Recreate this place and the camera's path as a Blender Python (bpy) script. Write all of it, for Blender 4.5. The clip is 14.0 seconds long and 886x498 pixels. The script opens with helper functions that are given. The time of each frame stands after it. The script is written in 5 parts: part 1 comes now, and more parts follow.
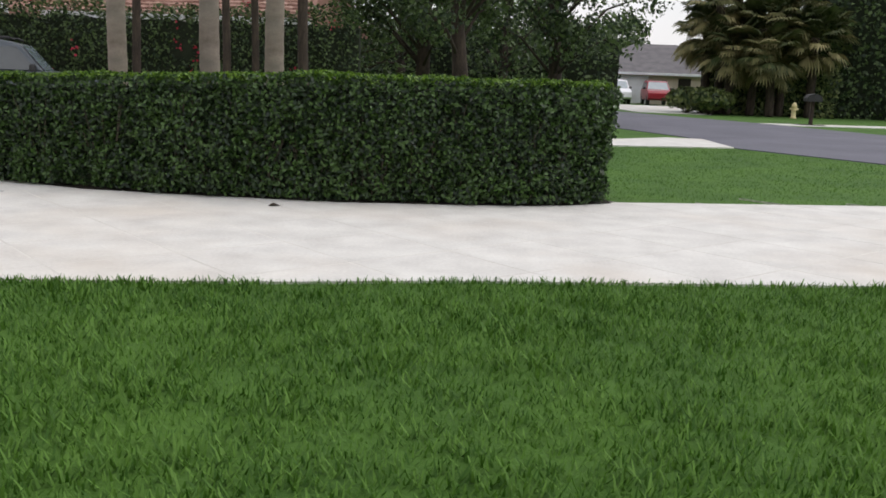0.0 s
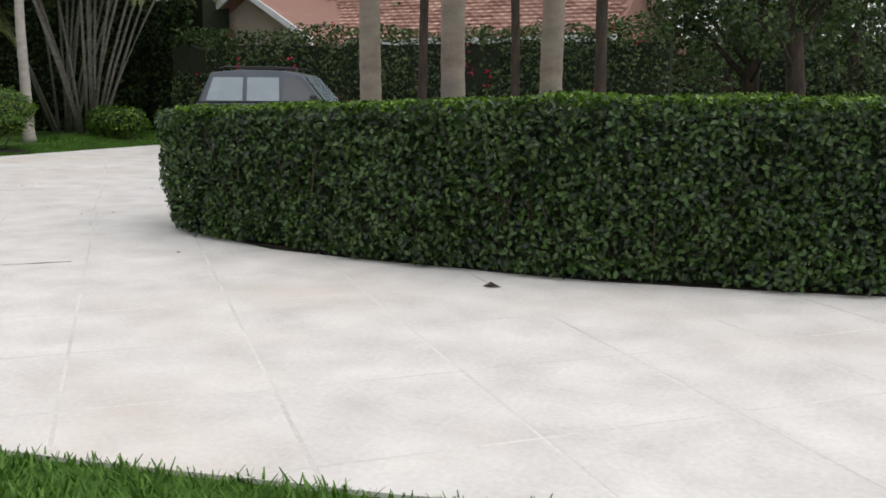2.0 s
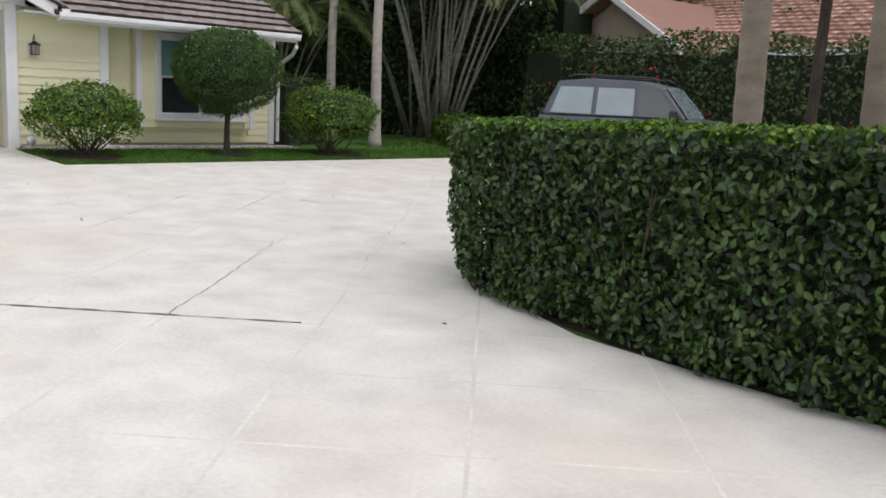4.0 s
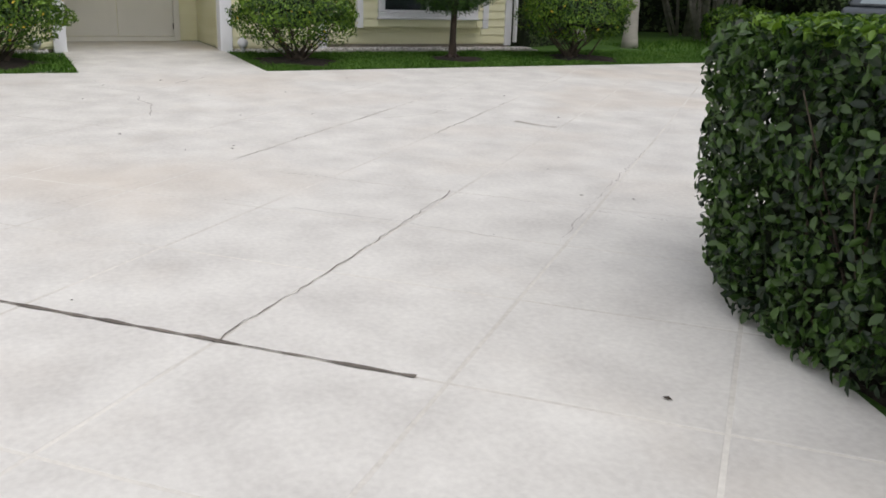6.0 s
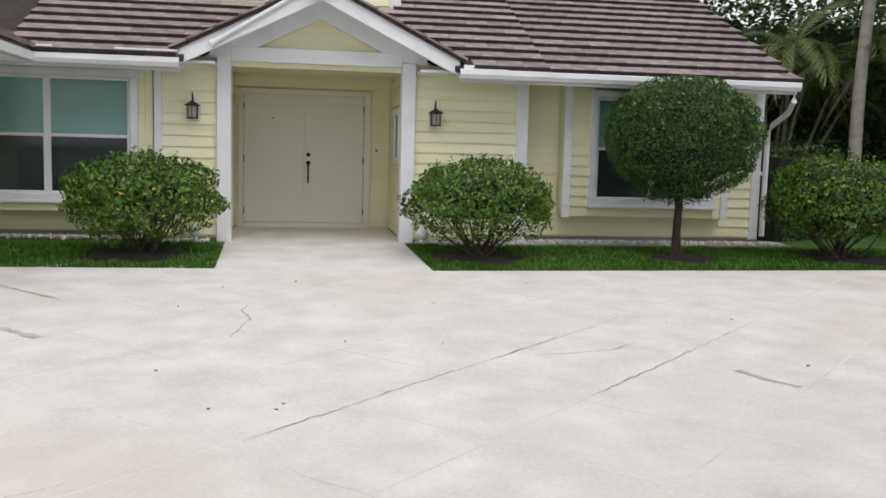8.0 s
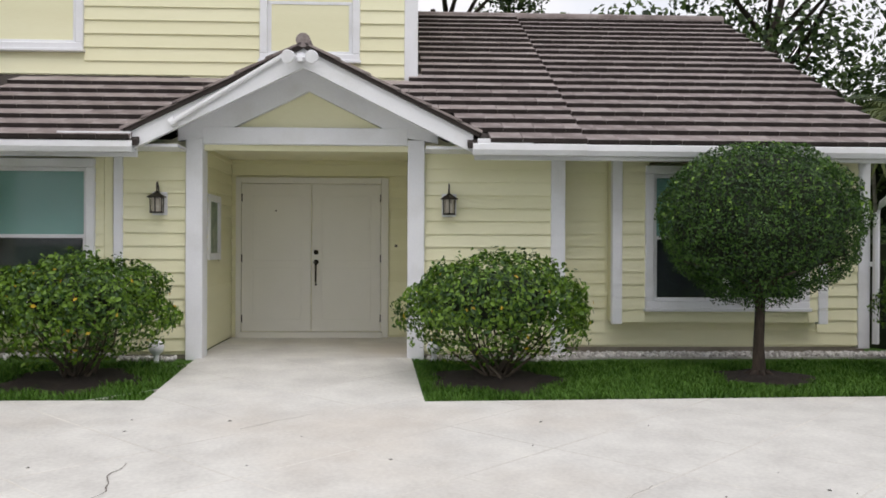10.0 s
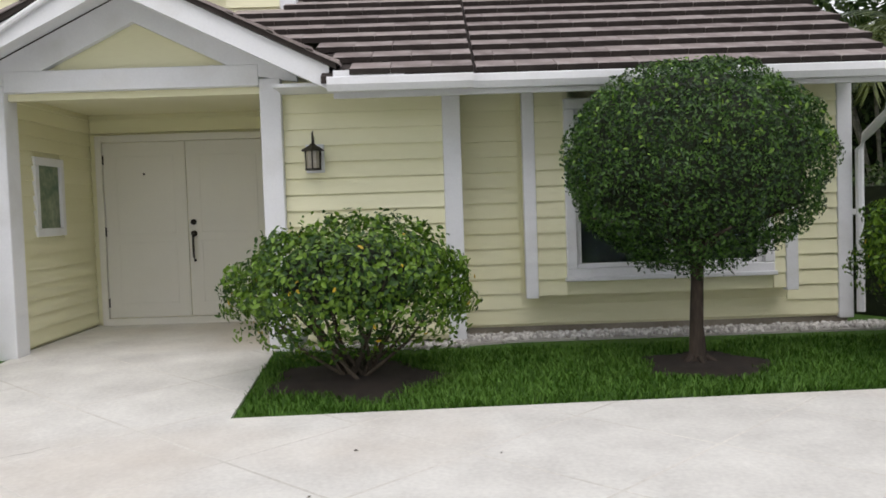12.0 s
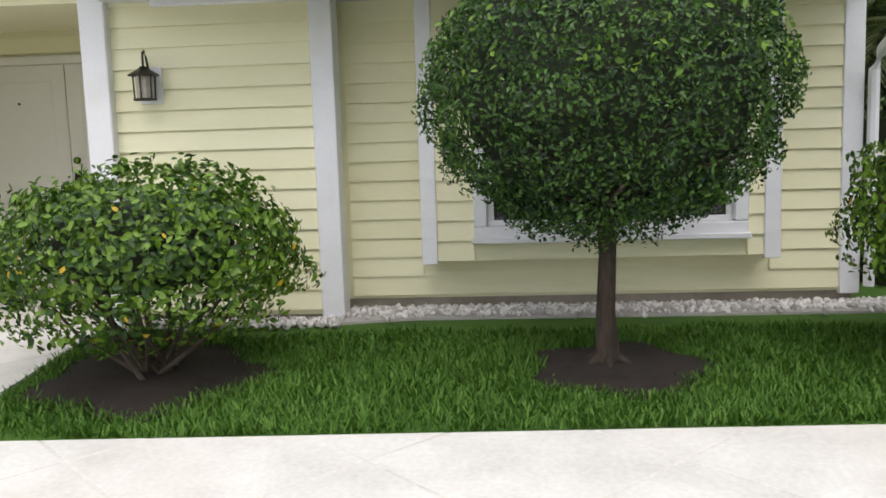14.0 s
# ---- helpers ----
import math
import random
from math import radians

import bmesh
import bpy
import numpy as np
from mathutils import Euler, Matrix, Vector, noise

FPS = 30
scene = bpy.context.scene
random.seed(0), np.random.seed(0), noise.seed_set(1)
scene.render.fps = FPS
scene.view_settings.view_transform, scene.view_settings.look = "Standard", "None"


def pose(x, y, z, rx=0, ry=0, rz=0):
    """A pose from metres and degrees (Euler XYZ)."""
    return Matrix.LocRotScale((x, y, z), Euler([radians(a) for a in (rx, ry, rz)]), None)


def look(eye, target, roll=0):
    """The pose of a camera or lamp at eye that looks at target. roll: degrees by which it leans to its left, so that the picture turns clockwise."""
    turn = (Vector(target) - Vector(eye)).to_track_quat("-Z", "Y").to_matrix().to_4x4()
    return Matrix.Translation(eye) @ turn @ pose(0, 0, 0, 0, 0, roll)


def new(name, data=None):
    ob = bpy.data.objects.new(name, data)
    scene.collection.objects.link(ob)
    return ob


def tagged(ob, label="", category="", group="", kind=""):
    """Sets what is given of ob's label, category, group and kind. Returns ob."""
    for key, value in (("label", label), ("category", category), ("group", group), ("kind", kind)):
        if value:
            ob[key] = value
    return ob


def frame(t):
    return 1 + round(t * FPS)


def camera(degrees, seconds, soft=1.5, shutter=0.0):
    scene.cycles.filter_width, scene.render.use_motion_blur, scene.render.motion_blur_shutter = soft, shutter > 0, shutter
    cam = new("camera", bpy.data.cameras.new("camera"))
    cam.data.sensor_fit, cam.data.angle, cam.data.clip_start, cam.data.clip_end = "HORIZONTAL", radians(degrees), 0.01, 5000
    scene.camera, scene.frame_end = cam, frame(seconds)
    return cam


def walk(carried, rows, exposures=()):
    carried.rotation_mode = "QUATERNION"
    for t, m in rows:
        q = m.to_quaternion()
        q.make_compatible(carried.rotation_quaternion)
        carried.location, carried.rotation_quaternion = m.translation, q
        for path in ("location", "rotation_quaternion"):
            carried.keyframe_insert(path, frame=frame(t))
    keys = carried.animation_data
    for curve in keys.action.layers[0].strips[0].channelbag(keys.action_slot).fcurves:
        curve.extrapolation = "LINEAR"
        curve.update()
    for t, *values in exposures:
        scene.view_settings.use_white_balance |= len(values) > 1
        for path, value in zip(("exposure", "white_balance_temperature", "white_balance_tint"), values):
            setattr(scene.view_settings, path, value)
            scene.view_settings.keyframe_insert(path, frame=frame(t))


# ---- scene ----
cam = camera(52.4, 14.0, soft=1.7)
PATH = [
    (0, (0.042, -0.136, 1.353), (-0.124, 1.823, 0.982), 2.2),
    (0.5, (0.214, 0.684, 1.349), (0.169, 2.633, 0.903), 0.5),
    (1, (0.298, 1.518, 1.402), (0.288, 3.487, 1.049), 2.1),
    (1.5, (0.185, 2.214, 1.406), (-0.131, 4.14, 0.969), 0.6),
    (2, (-0.06, 2.971, 1.372), (-0.909, 4.75, 1.033), 0.4),
    (2.2, (-0.176, 3.236, 1.369), (-1.233, 4.908, 1.073), 0.4),
    (4.5, (-1.877, 5.72, 1.378), (-3.363, 6.998, 0.98), 2.3),
    (5, (-2.294, 6.123, 1.368), (-3.843, 7.284, 0.867), 1.2),
    (5.5, (-2.743, 6.584, 1.383), (-4.456, 7.485, 0.88), 1.6),
    (6, (-3.258, 7.007, 1.347), (-4.986, 7.836, 0.775), 1.8),
    (6.5, (-3.778, 7.524, 1.358), (-5.625, 8.191, 0.976), 2.3),
    (7, (-4.409, 7.922, 1.375), (-6.325, 8.412, 1.083), 1.4),
    (7.5, (-5.002, 8.314, 1.378), (-6.954, 8.691, 1.164), 1.6),
    (8, (-5.626, 8.663, 1.399), (-7.59, 8.976, 1.187), 1.5),
    (8.5, (-6.162, 8.915, 1.398), (-8.122, 9.264, 1.202), 0.7),
    (9, (-6.736, 9.256, 1.408), (-8.718, 9.471, 1.26), 1.5),
    (9.2, (-6.968, 9.383, 1.413), (-8.956, 9.593, 1.342), 1.1),
    (11.3, (-9.103, 10.873, 1.401), (-11.102, 10.847, 1.337), -0.3),
    (11.5, (-9.312, 11.02, 1.381), (-11.31, 10.999, 1.298), -0.3),
    (12, (-9.716, 11.421, 1.394), (-11.713, 11.446, 1.301), -1.9),
    (12.5, (-10.071, 11.824, 1.407), (-12.062, 11.741, 1.231), -3.0),
    (13, (-10.548, 12.187, 1.44), (-12.533, 12.259, 1.212), -2.4),
    (13.5, (-11.05, 12.56, 1.50), (-13.02, 12.66, 1.188), 2.8),
    (14, (-11.514, 12.93, 1.46), (-13.49, 12.765, 1.206), -1.9),
]
walk(cam, [(t, look(eye, target, roll)) for t, eye, target, roll in PATH],
     exposures=((0.0, 0.24), (0.5, 0.02), (1.0, -0.04), (1.5, 0.2), (2.0, 0.3), (4.5, 0.36), (5.5, 0.30), (6.0, 0.22), (6.5, 0.26), (7.0, 0.34), (9.2, 0.28), (11.5, 0.34), (13.0, 0.54), (14.0, 0.82)))

# ---- world, sun, exposure ----
world = bpy.data.worlds.new("sky")
scene.world = world
world.use_nodes = True
wn, wl = world.node_tree.nodes, world.node_tree.links
sky = wn.new("ShaderNodeTexSky")
sky.sky_type = "NISHITA"
sky.sun_disc = False
sky.sun_elevation, sky.sun_rotation = radians(60), radians(75)
sky.air_density, sky.dust_density, sky.ozone_density = 1.0, 3.0, 1.0
# broken bright cloud over the whole sky
clouds, cover, overcast = wn.new("ShaderNodeTexNoise"), wn.new("ShaderNodeValToRGB"), wn.new("ShaderNodeMix")
clouds.inputs["Scale"].default_value, clouds.inputs["Detail"].default_value = 3.0, 6
wl.new(wn.new("ShaderNodeTexCoord").outputs["Generated"], clouds.inputs[0])
cover.color_ramp.elements[0].position, cover.color_ramp.elements[1].position = 0.3, 0.6
cover.color_ramp.elements[0].color, cover.color_ramp.elements[1].color = (0.45, 0.45, 0.45, 1), (0.95, 0.95, 0.95, 1)
overcast.data_type = "RGBA"
overcast.inputs[7].default_value = (5.75, 5.62, 5.75, 1)
wl.new(clouds.outputs[0], cover.inputs[0]), wl.new(cover.outputs[0], overcast.inputs[0]), wl.new(sky.outputs[0], overcast.inputs[6])
wl.new(overcast.outputs[2], wn["Background"].inputs[0])
wn["Background"].inputs[1].default_value = 0.15
sun = new("sun", bpy.data.lights.new("sun", "SUN"))
sun.data.energy, sun.data.angle, sun.data.color = 0.9, radians(55), (1.0, 0.955, 0.945)
sun.matrix_world = look((20 * math.sin(radians(75)), 20 * math.cos(radians(75)), 34.6), (0, 0, 0))


# ---- materials ----
def material(name, dark, light, size=6.0, fine=60.0, rough=0.8, bump=0.2, metal=0.0, tone=0.0, piece=0.0, spec=0.5, leaf=False, axes=(1, 1, 1), stain=None):
    """A surface that varies between two colours at two scales; tone and piece add variation by leaf and by piece."""
    m = bpy.data.materials.new(name)
    m.use_nodes = True
    n, l = m.node_tree.nodes, m.node_tree.links
    b = n["Principled BSDF"]
    co = n.new("ShaderNodeTexCoord")
    mp = n.new("ShaderNodeMapping")
    mp.inputs["Scale"].default_value = axes
    l.new(co.outputs["Object"], mp.inputs[0])
    a, f = n.new("ShaderNodeTexNoise"), n.new("ShaderNodeTexNoise")
    a.inputs["Scale"].default_value, a.inputs["Detail"].default_value = size, 6
    f.inputs["Scale"].default_value, f.inputs["Detail"].default_value = fine, 4
    l.new(mp.outputs[0], a.inputs[0]), l.new(mp.outputs[0], f.inputs[0])
    mixed = n.new("ShaderNodeMath")
    mixed.operation = "MULTIPLY_ADD"
    mixed.inputs[1].default_value = 0.35
    l.new(f.outputs[0], mixed.inputs[0])
    half = n.new("ShaderNodeMath")
    half.operation = "MULTIPLY"
    half.inputs[1].default_value = 0.65
    l.new(a.outputs[0], half.inputs[0]), l.new(half.outputs[0], mixed.inputs[2])
    value = mixed.outputs[0]
    for amount, kind in ((tone, "tone"), (piece, "piece")):
        if not amount:
            continue
        src = n.new("ShaderNodeAttribute") if kind == "tone" else n.new("ShaderNodeObjectInfo")
        if kind == "tone":
            src.attribute_name = "tone"
        out = src.outputs["Fac"] if kind == "tone" else src.outputs["Random"]
        centre, add = n.new("ShaderNodeMath"), n.new("ShaderNodeMath")
        centre.operation, centre.inputs[1].default_value = "SUBTRACT", 0.5
        add.operation, add.inputs[1].default_value = "MULTIPLY_ADD", amount
        l.new(out, centre.inputs[0]), l.new(centre.outputs[0], add.inputs[0]), l.new(value, add.inputs[2])
        value = add.outputs[0]
    ramp = n.new("ShaderNodeValToRGB")
    ramp.color_ramp.elements[0].position, ramp.color_ramp.elements[1].position = 0.3, 0.7
    ramp.color_ramp.elements[0].color, ramp.color_ramp.elements[1].color = (*dark, 1), (*light, 1)
    l.new(value, ramp.inputs[0])
    colour = ramp.outputs[0]
    if stain:
        big, edge, mix = n.new("ShaderNodeTexNoise"), n.new("ShaderNodeValToRGB"), n.new("ShaderNodeMix")
        big.inputs["Scale"].default_value, big.inputs["Detail"].default_value = stain[1], 8
        l.new(co.outputs["Object"], big.inputs[0])
        edge.color_ramp.elements[0].position, edge.color_ramp.elements[1].position = 0.5, 0.72
        edge.color_ramp.elements[0].color, edge.color_ramp.elements[1].color = (0, 0, 0, 1), (stain[2],) * 3 + (1,)
        l.new(big.outputs[0], edge.inputs[0])
        mix.data_type = "RGBA"
        l.new(edge.outputs[0], mix.inputs[0]), l.new(colour, mix.inputs[6])
        mix.inputs[7].default_value = (*stain[0], 1)
        colour = mix.outputs[2]
    l.new(colour, b.inputs["Base Color"])
    b.inputs["Roughness"].default_value, b.inputs["Metallic"].default_value = rough, metal
    b.inputs["Specular IOR Level"].default_value = spec
    if bump:
        bm = n.new("ShaderNodeBump")
        bm.inputs["Strength"].default_value, bm.inputs["Distance"].default_value = bump, 0.01
        l.new(f.outputs[0], bm.inputs["Height"]), l.new(bm.outputs[0], b.inputs["Normal"])
    if leaf:
        tr, mx = n.new("ShaderNodeBsdfTranslucent"), n.new("ShaderNodeMixShader")
        l.new(colour, tr.inputs[0])
        mx.inputs[0].default_value = 0.25
        l.new(b.outputs[0], mx.inputs[1]), l.new(tr.outputs[0], mx.inputs[2])
        l.new(mx.outputs[0], n["Material Output"].inputs[0])
    return m


CONCRETE = material("pale_concrete", (0.53, 0.515, 0.485), (0.76, 0.75, 0.705), 2.3, 34, 0.85, 0.12, stain=((0.58, 0.50, 0.41), 0.45, 0.5))
JOINT = material("joint_filler", (0.47, 0.45, 0.41), (0.79, 0.77, 0.71), 0.9, 30, 0.9, 0.2)
DARKJOINT = material("dark_joint", (0.07, 0.06, 0.052), (0.24, 0.21, 0.18), 5, 80, 0.95, 0.4)
SOIL = material("soil", (0.011, 0.008, 0.006), (0.036, 0.025, 0.018), 9, 120, 0.95, 0.9)
LAWN = material("lawn_ground", (0.026, 0.08, 0.006), (0.08, 0.18, 0.014), 0.8, 70, 0.95, 0.8)
BLADE = material("grass_blade", (0.038, 0.11, 0.007), (0.125, 0.25, 0.038), 0.9, 3, 0.6, 0, tone=0.55, spec=0.3, leaf=True)
ASPHALT = material("asphalt", (0.10, 0.10, 0.125), (0.16, 0.16, 0.19), 0.5, 90, 0.9, 0.3)
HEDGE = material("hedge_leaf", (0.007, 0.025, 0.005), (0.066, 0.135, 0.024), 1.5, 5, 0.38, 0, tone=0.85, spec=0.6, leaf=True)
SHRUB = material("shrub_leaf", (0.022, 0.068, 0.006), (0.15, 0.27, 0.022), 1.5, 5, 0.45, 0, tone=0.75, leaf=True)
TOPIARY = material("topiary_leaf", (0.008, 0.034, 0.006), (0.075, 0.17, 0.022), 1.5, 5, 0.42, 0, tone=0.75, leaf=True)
TREELEAF = material("tree_leaf", (0.016, 0.038, 0.011), (0.105, 0.165, 0.048), 0.3, 4, 0.5, 0, tone=0.7, leaf=True)
FANLEAF = material("fan_palm_leaf", (0.06, 0.085, 0.025), (0.30, 0.27, 0.12), 0.5, 4, 0.6, 0, tone=0.9, leaf=True)
PALMLEAF = material("palm_leaf", (0.03, 0.06, 0.015), (0.17, 0.21, 0.06), 0.4, 4, 0.5, 0, tone=0.7, leaf=True)
YELLOWLEAF = material("yellow_leaf", (0.5, 0.33, 0.02), (0.7, 0.5, 0.04), 3, 8, 0.5, 0, leaf=True)
RED = material("red_flower", (0.35, 0.01, 0.03), (0.55, 0.03, 0.08), 3, 8, 0.6, 0, tone=0.5, leaf=True)
# near-black colour standing for the shade inside foliage
INNERSHADE = material("inner_twigs", (0.006, 0.010, 0.004), (0.02, 0.03, 0.01), 8, 40, 0.95, 0.9)
BARK = material("bark", (0.010, 0.008, 0.006), (0.085, 0.062, 0.045), 9, 60, 0.95, 0.9, axes=(1, 1, 0.25))
TWIG = material("twig", (0.035, 0.028, 0.02), (0.115, 0.09, 0.065), 8, 60, 0.9, 0.5)
PALMBARK = material("palm_bark", (0.17, 0.135, 0.11), (0.34, 0.285, 0.235), 3, 40, 0.95, 0.7, axes=(1, 1, 2.5), stain=((0.2, 0.19, 0.16), 1.6, 0.7))
PALEBARK = material("pale_palm_bark", (0.30, 0.28, 0.24), (0.52, 0.49, 0.44), 3, 40, 0.95, 0.5, axes=(1, 1, 2.5))
CANE = material("palm_cane", (0.12, 0.115, 0.095), (0.34, 0.32, 0.28), 4, 40, 0.8, 0.3, axes=(1, 1, 3))
YELLOW = material("yellow_siding", (0.765, 0.74, 0.49), (0.83, 0.81, 0.57), 1.2, 40, 0.55, 0.12, piece=0.25, axes=(1, 0.3, 3))
WHITE = material("white_trim", (0.74, 0.75, 0.78), (0.84, 0.85, 0.87), 1.5, 50, 0.5, 0.08, stain=((0.55, 0.54, 0.5), 2.5, 0.3))
DOORPAINT = material("cream_door_paint", (0.70, 0.685, 0.62), (0.75, 0.735, 0.67), 1.5, 60, 0.45, 0.05)
FOOTING = material("footing", (0.22, 0.19, 0.15), (0.38, 0.34, 0.28), 4, 60, 0.9, 0.4)
TILE = material("roof_tile", (0.15, 0.12, 0.115), (0.37, 0.32, 0.305), 2.2, 40, 0.85, 0.4, piece=0.2, tone=0.2, stain=((0.45, 0.41, 0.40), 3, 0.4))
# roof decking, and tile front edges whose course shadow is put into the colour
UNDERLAY_EDGESHADE = material("roof_underlay_and_edge_shade", (0.02, 0.016, 0.014), (0.05, 0.04, 0.036), 5, 50, 0.95, 0.3)
CLAYTILE = material("clay_roof_tile", (0.27, 0.15, 0.115), (0.48, 0.31, 0.25), 1.5, 20, 0.85, 0.4, tone=0.5)
GREYROOF = material("grey_shingle", (0.10, 0.095, 0.10), (0.18, 0.17, 0.175), 1.5, 20, 0.9, 0.3)
STUCCO = material("stucco", (0.50, 0.42, 0.34), (0.62, 0.53, 0.44), 2, 60, 0.9, 0.3)
BRONZE = material("dark_bronze", (0.015, 0.013, 0.011), (0.045, 0.038, 0.03), 8, 60, 0.45, 0.1, metal=0.6)
LAMPGLASS = material("seeded_lamp_glass", (0.30, 0.27, 0.22), (0.45, 0.42, 0.36), 12, 60, 0.15, 0.2)
BLIND = material("roller_blind", (0.22, 0.42, 0.38), (0.28, 0.50, 0.45), 2, 50, 0.8, 0.05)
ROOM = material("dim_room_shade", (0.025, 0.035, 0.04), (0.05, 0.06, 0.065), 2, 20, 0.95, 0)
SCUFF = material("tyre_scuff", (0.34, 0.31, 0.27), (0.62, 0.59, 0.54), 5, 60, 0.9, 0.2)
PEBBLE = material("white_pebble", (0.42, 0.40, 0.38), (0.78, 0.76, 0.74), 9, 60, 0.8, 0.3, tone=0.7)
CARPAINT = material("silver_blue_paint", (0.09, 0.105, 0.12), (0.12, 0.135, 0.15), 2, 300, 0.3, 0, metal=0.6)
BLACK = material("black_plastic", (0.012, 0.012, 0.013), (0.03, 0.03, 0.032), 8, 60, 0.5, 0.1)
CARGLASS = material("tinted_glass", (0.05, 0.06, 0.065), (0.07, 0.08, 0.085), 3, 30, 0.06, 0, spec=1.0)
# lighter copy of the car glass, reflected sky painted into its base colour
PALEGLASS = material("sky_reflection_glass", (0.22, 0.28, 0.31), (0.29, 0.35, 0.38), 3, 30, 0.08, 0, spec=1.0)
REDPAINT = material("red_paint", (0.25, 0.01, 0.02), (0.32, 0.02, 0.03), 3, 60, 0.3, 0)
CREAM = material("hydrant_paint", (0.65, 0.55, 0.28), (0.72, 0.62, 0.34), 6, 60, 0.5, 0.1)
PICTURE = material("green_picture", (0.03, 0.10, 0.05), (0.30, 0.34, 0.22), 5, 20, 0.4, 0.05)
GLASS = bpy.data.materials.new("window_glass")
GLASS.use_nodes = True
_g = GLASS.node_tree.nodes["Principled BSDF"]
_g.inputs["Base Color"].default_value = (0.9, 0.95, 0.95, 1)
_g.inputs["Roughness"].default_value, _g.inputs["Transmission Weight"].default_value, _g.inputs["IOR"].default_value = 0.02, 1.0, 1.3


# ---- builders ----
def gz(x, y=0):
    """Height of the ground: level, rising a little towards the house."""
    s = min(1.0, max(0.0, (-9.5 - x) / 8.0))
    return 0.19 * s * s


def mesh(name, verts, faces, mat, parent=None, smooth=False, tones=None):
    me = bpy.data.meshes.new(name)
    me.from_pydata([tuple(v) for v in verts], [], faces)
    me.materials.append(mat)
    if smooth:
        me.polygons.foreach_set("use_smooth", [True] * len(me.polygons))
    if tones is not None:
        at = me.attributes.new("tone", "FLOAT", "FACE")
        at.data.foreach_set("value", np.asarray(tones, dtype=np.float32))
    me.update()
    ob = new(name, me)
    if parent is not None:
        ob.parent = parent
    return ob


def empty(name, m=None):
    ob = new(name)
    ob.empty_display_size = 0.2
    if m is not None:
        ob.matrix_basis = m
    return ob


class Build:
    """Collects shapes of one part into one mesh."""

    def __init__(self):
        self.v, self.f, self.tone = [], [], []

    def add(self, verts, faces, tone=0.5):
        o = len(self.v)
        self.v += [tuple(v) for v in verts]
        self.f += [tuple(i + o for i in f) for f in faces]
        self.tone += [tone] * len(faces)
        return self

    def box(self, x0, x1, y0, y1, z0, z1, b=0.0):
        """A box, its long edges bevelled by b."""
        bm = bmesh.new()
        bmesh.ops.create_cube(bm, size=1)
        for v in bm.verts:
            v.co = Vector(((x0 + x1) / 2 + v.co.x * (x1 - x0), (y0 + y1) / 2 + v.co.y * (y1 - y0), (z0 + z1) / 2 + v.co.z * (z1 - z0)))
        if b:
            bmesh.ops.bevel(bm, geom=list(bm.edges), offset=b, segments=1, affect="EDGES")
        bm.verts.index_update()
        self.add([v.co.copy() for v in bm.verts], [[v.index for v in f.verts] for f in bm.faces])
        bm.free()
        return self

    def prism(self, ring, axis, a, b):
        """A closed ring of 2D points drawn out along an axis from a to b."""
        def place(p, d):
            return {"x": (d, p[0], p[1]), "y": (p[0], d, p[1]), "z": (p[0], p[1], d)}[axis]
        n = len(ring)
        vs = [place(p, a) for p in ring] + [place(p, b) for p in ring]
        fs = [tuple(range(n))[::-1], tuple(range(n, 2 * n))] + [(i, (i + 1) % n, n + (i + 1) % n, n + i) for i in range(n)]
        return self.add(vs, fs)

    def tube(self, path, radii, sides=8):
        """A round bar along a path of points."""
        path = [Vector(p) for p in path]
        rings = []
        for i, p in enumerate(path):
            d = (path[min(i + 1, len(path) - 1)] - path[max(i - 1, 0)]).normalized()
            u = d.cross(Vector((0, 0, 1)) if abs(d.z) < 0.9 else Vector((1, 0, 0))).normalized()
            w = d.cross(u)
            r = radii[i] if isinstance(radii, (list, tuple)) else radii
            rings.append([p + (u * math.cos(k * 2 * math.pi / sides) + w * math.sin(k * 2 * math.pi / sides)) * r for k in range(sides)])
        vs = [v for r in rings for v in r]
        fs = [(i * sides + k, i * sides + (k + 1) % sides, (i + 1) * sides + (k + 1) % sides, (i + 1) * sides + k) for i in range(len(path) - 1) for k in range(sides)]
        fs += [tuple(range(sides))[::-1], tuple(range(len(vs) - sides, len(vs)))]
        return self.add(vs, fs)

    def make(self, name, mat, parent=None, smooth=False, tones=False):
        return mesh(name, self.v, self.f, mat, parent, smooth, self.tone if tones else None)


def fix_normals(ob):
    bm = bmesh.new()
    bm.from_mesh(ob.data)
    bmesh.ops.recalc_face_normals(bm, faces=list(bm.faces))
    bm.to_mesh(ob.data)
    bm.free()
    return ob


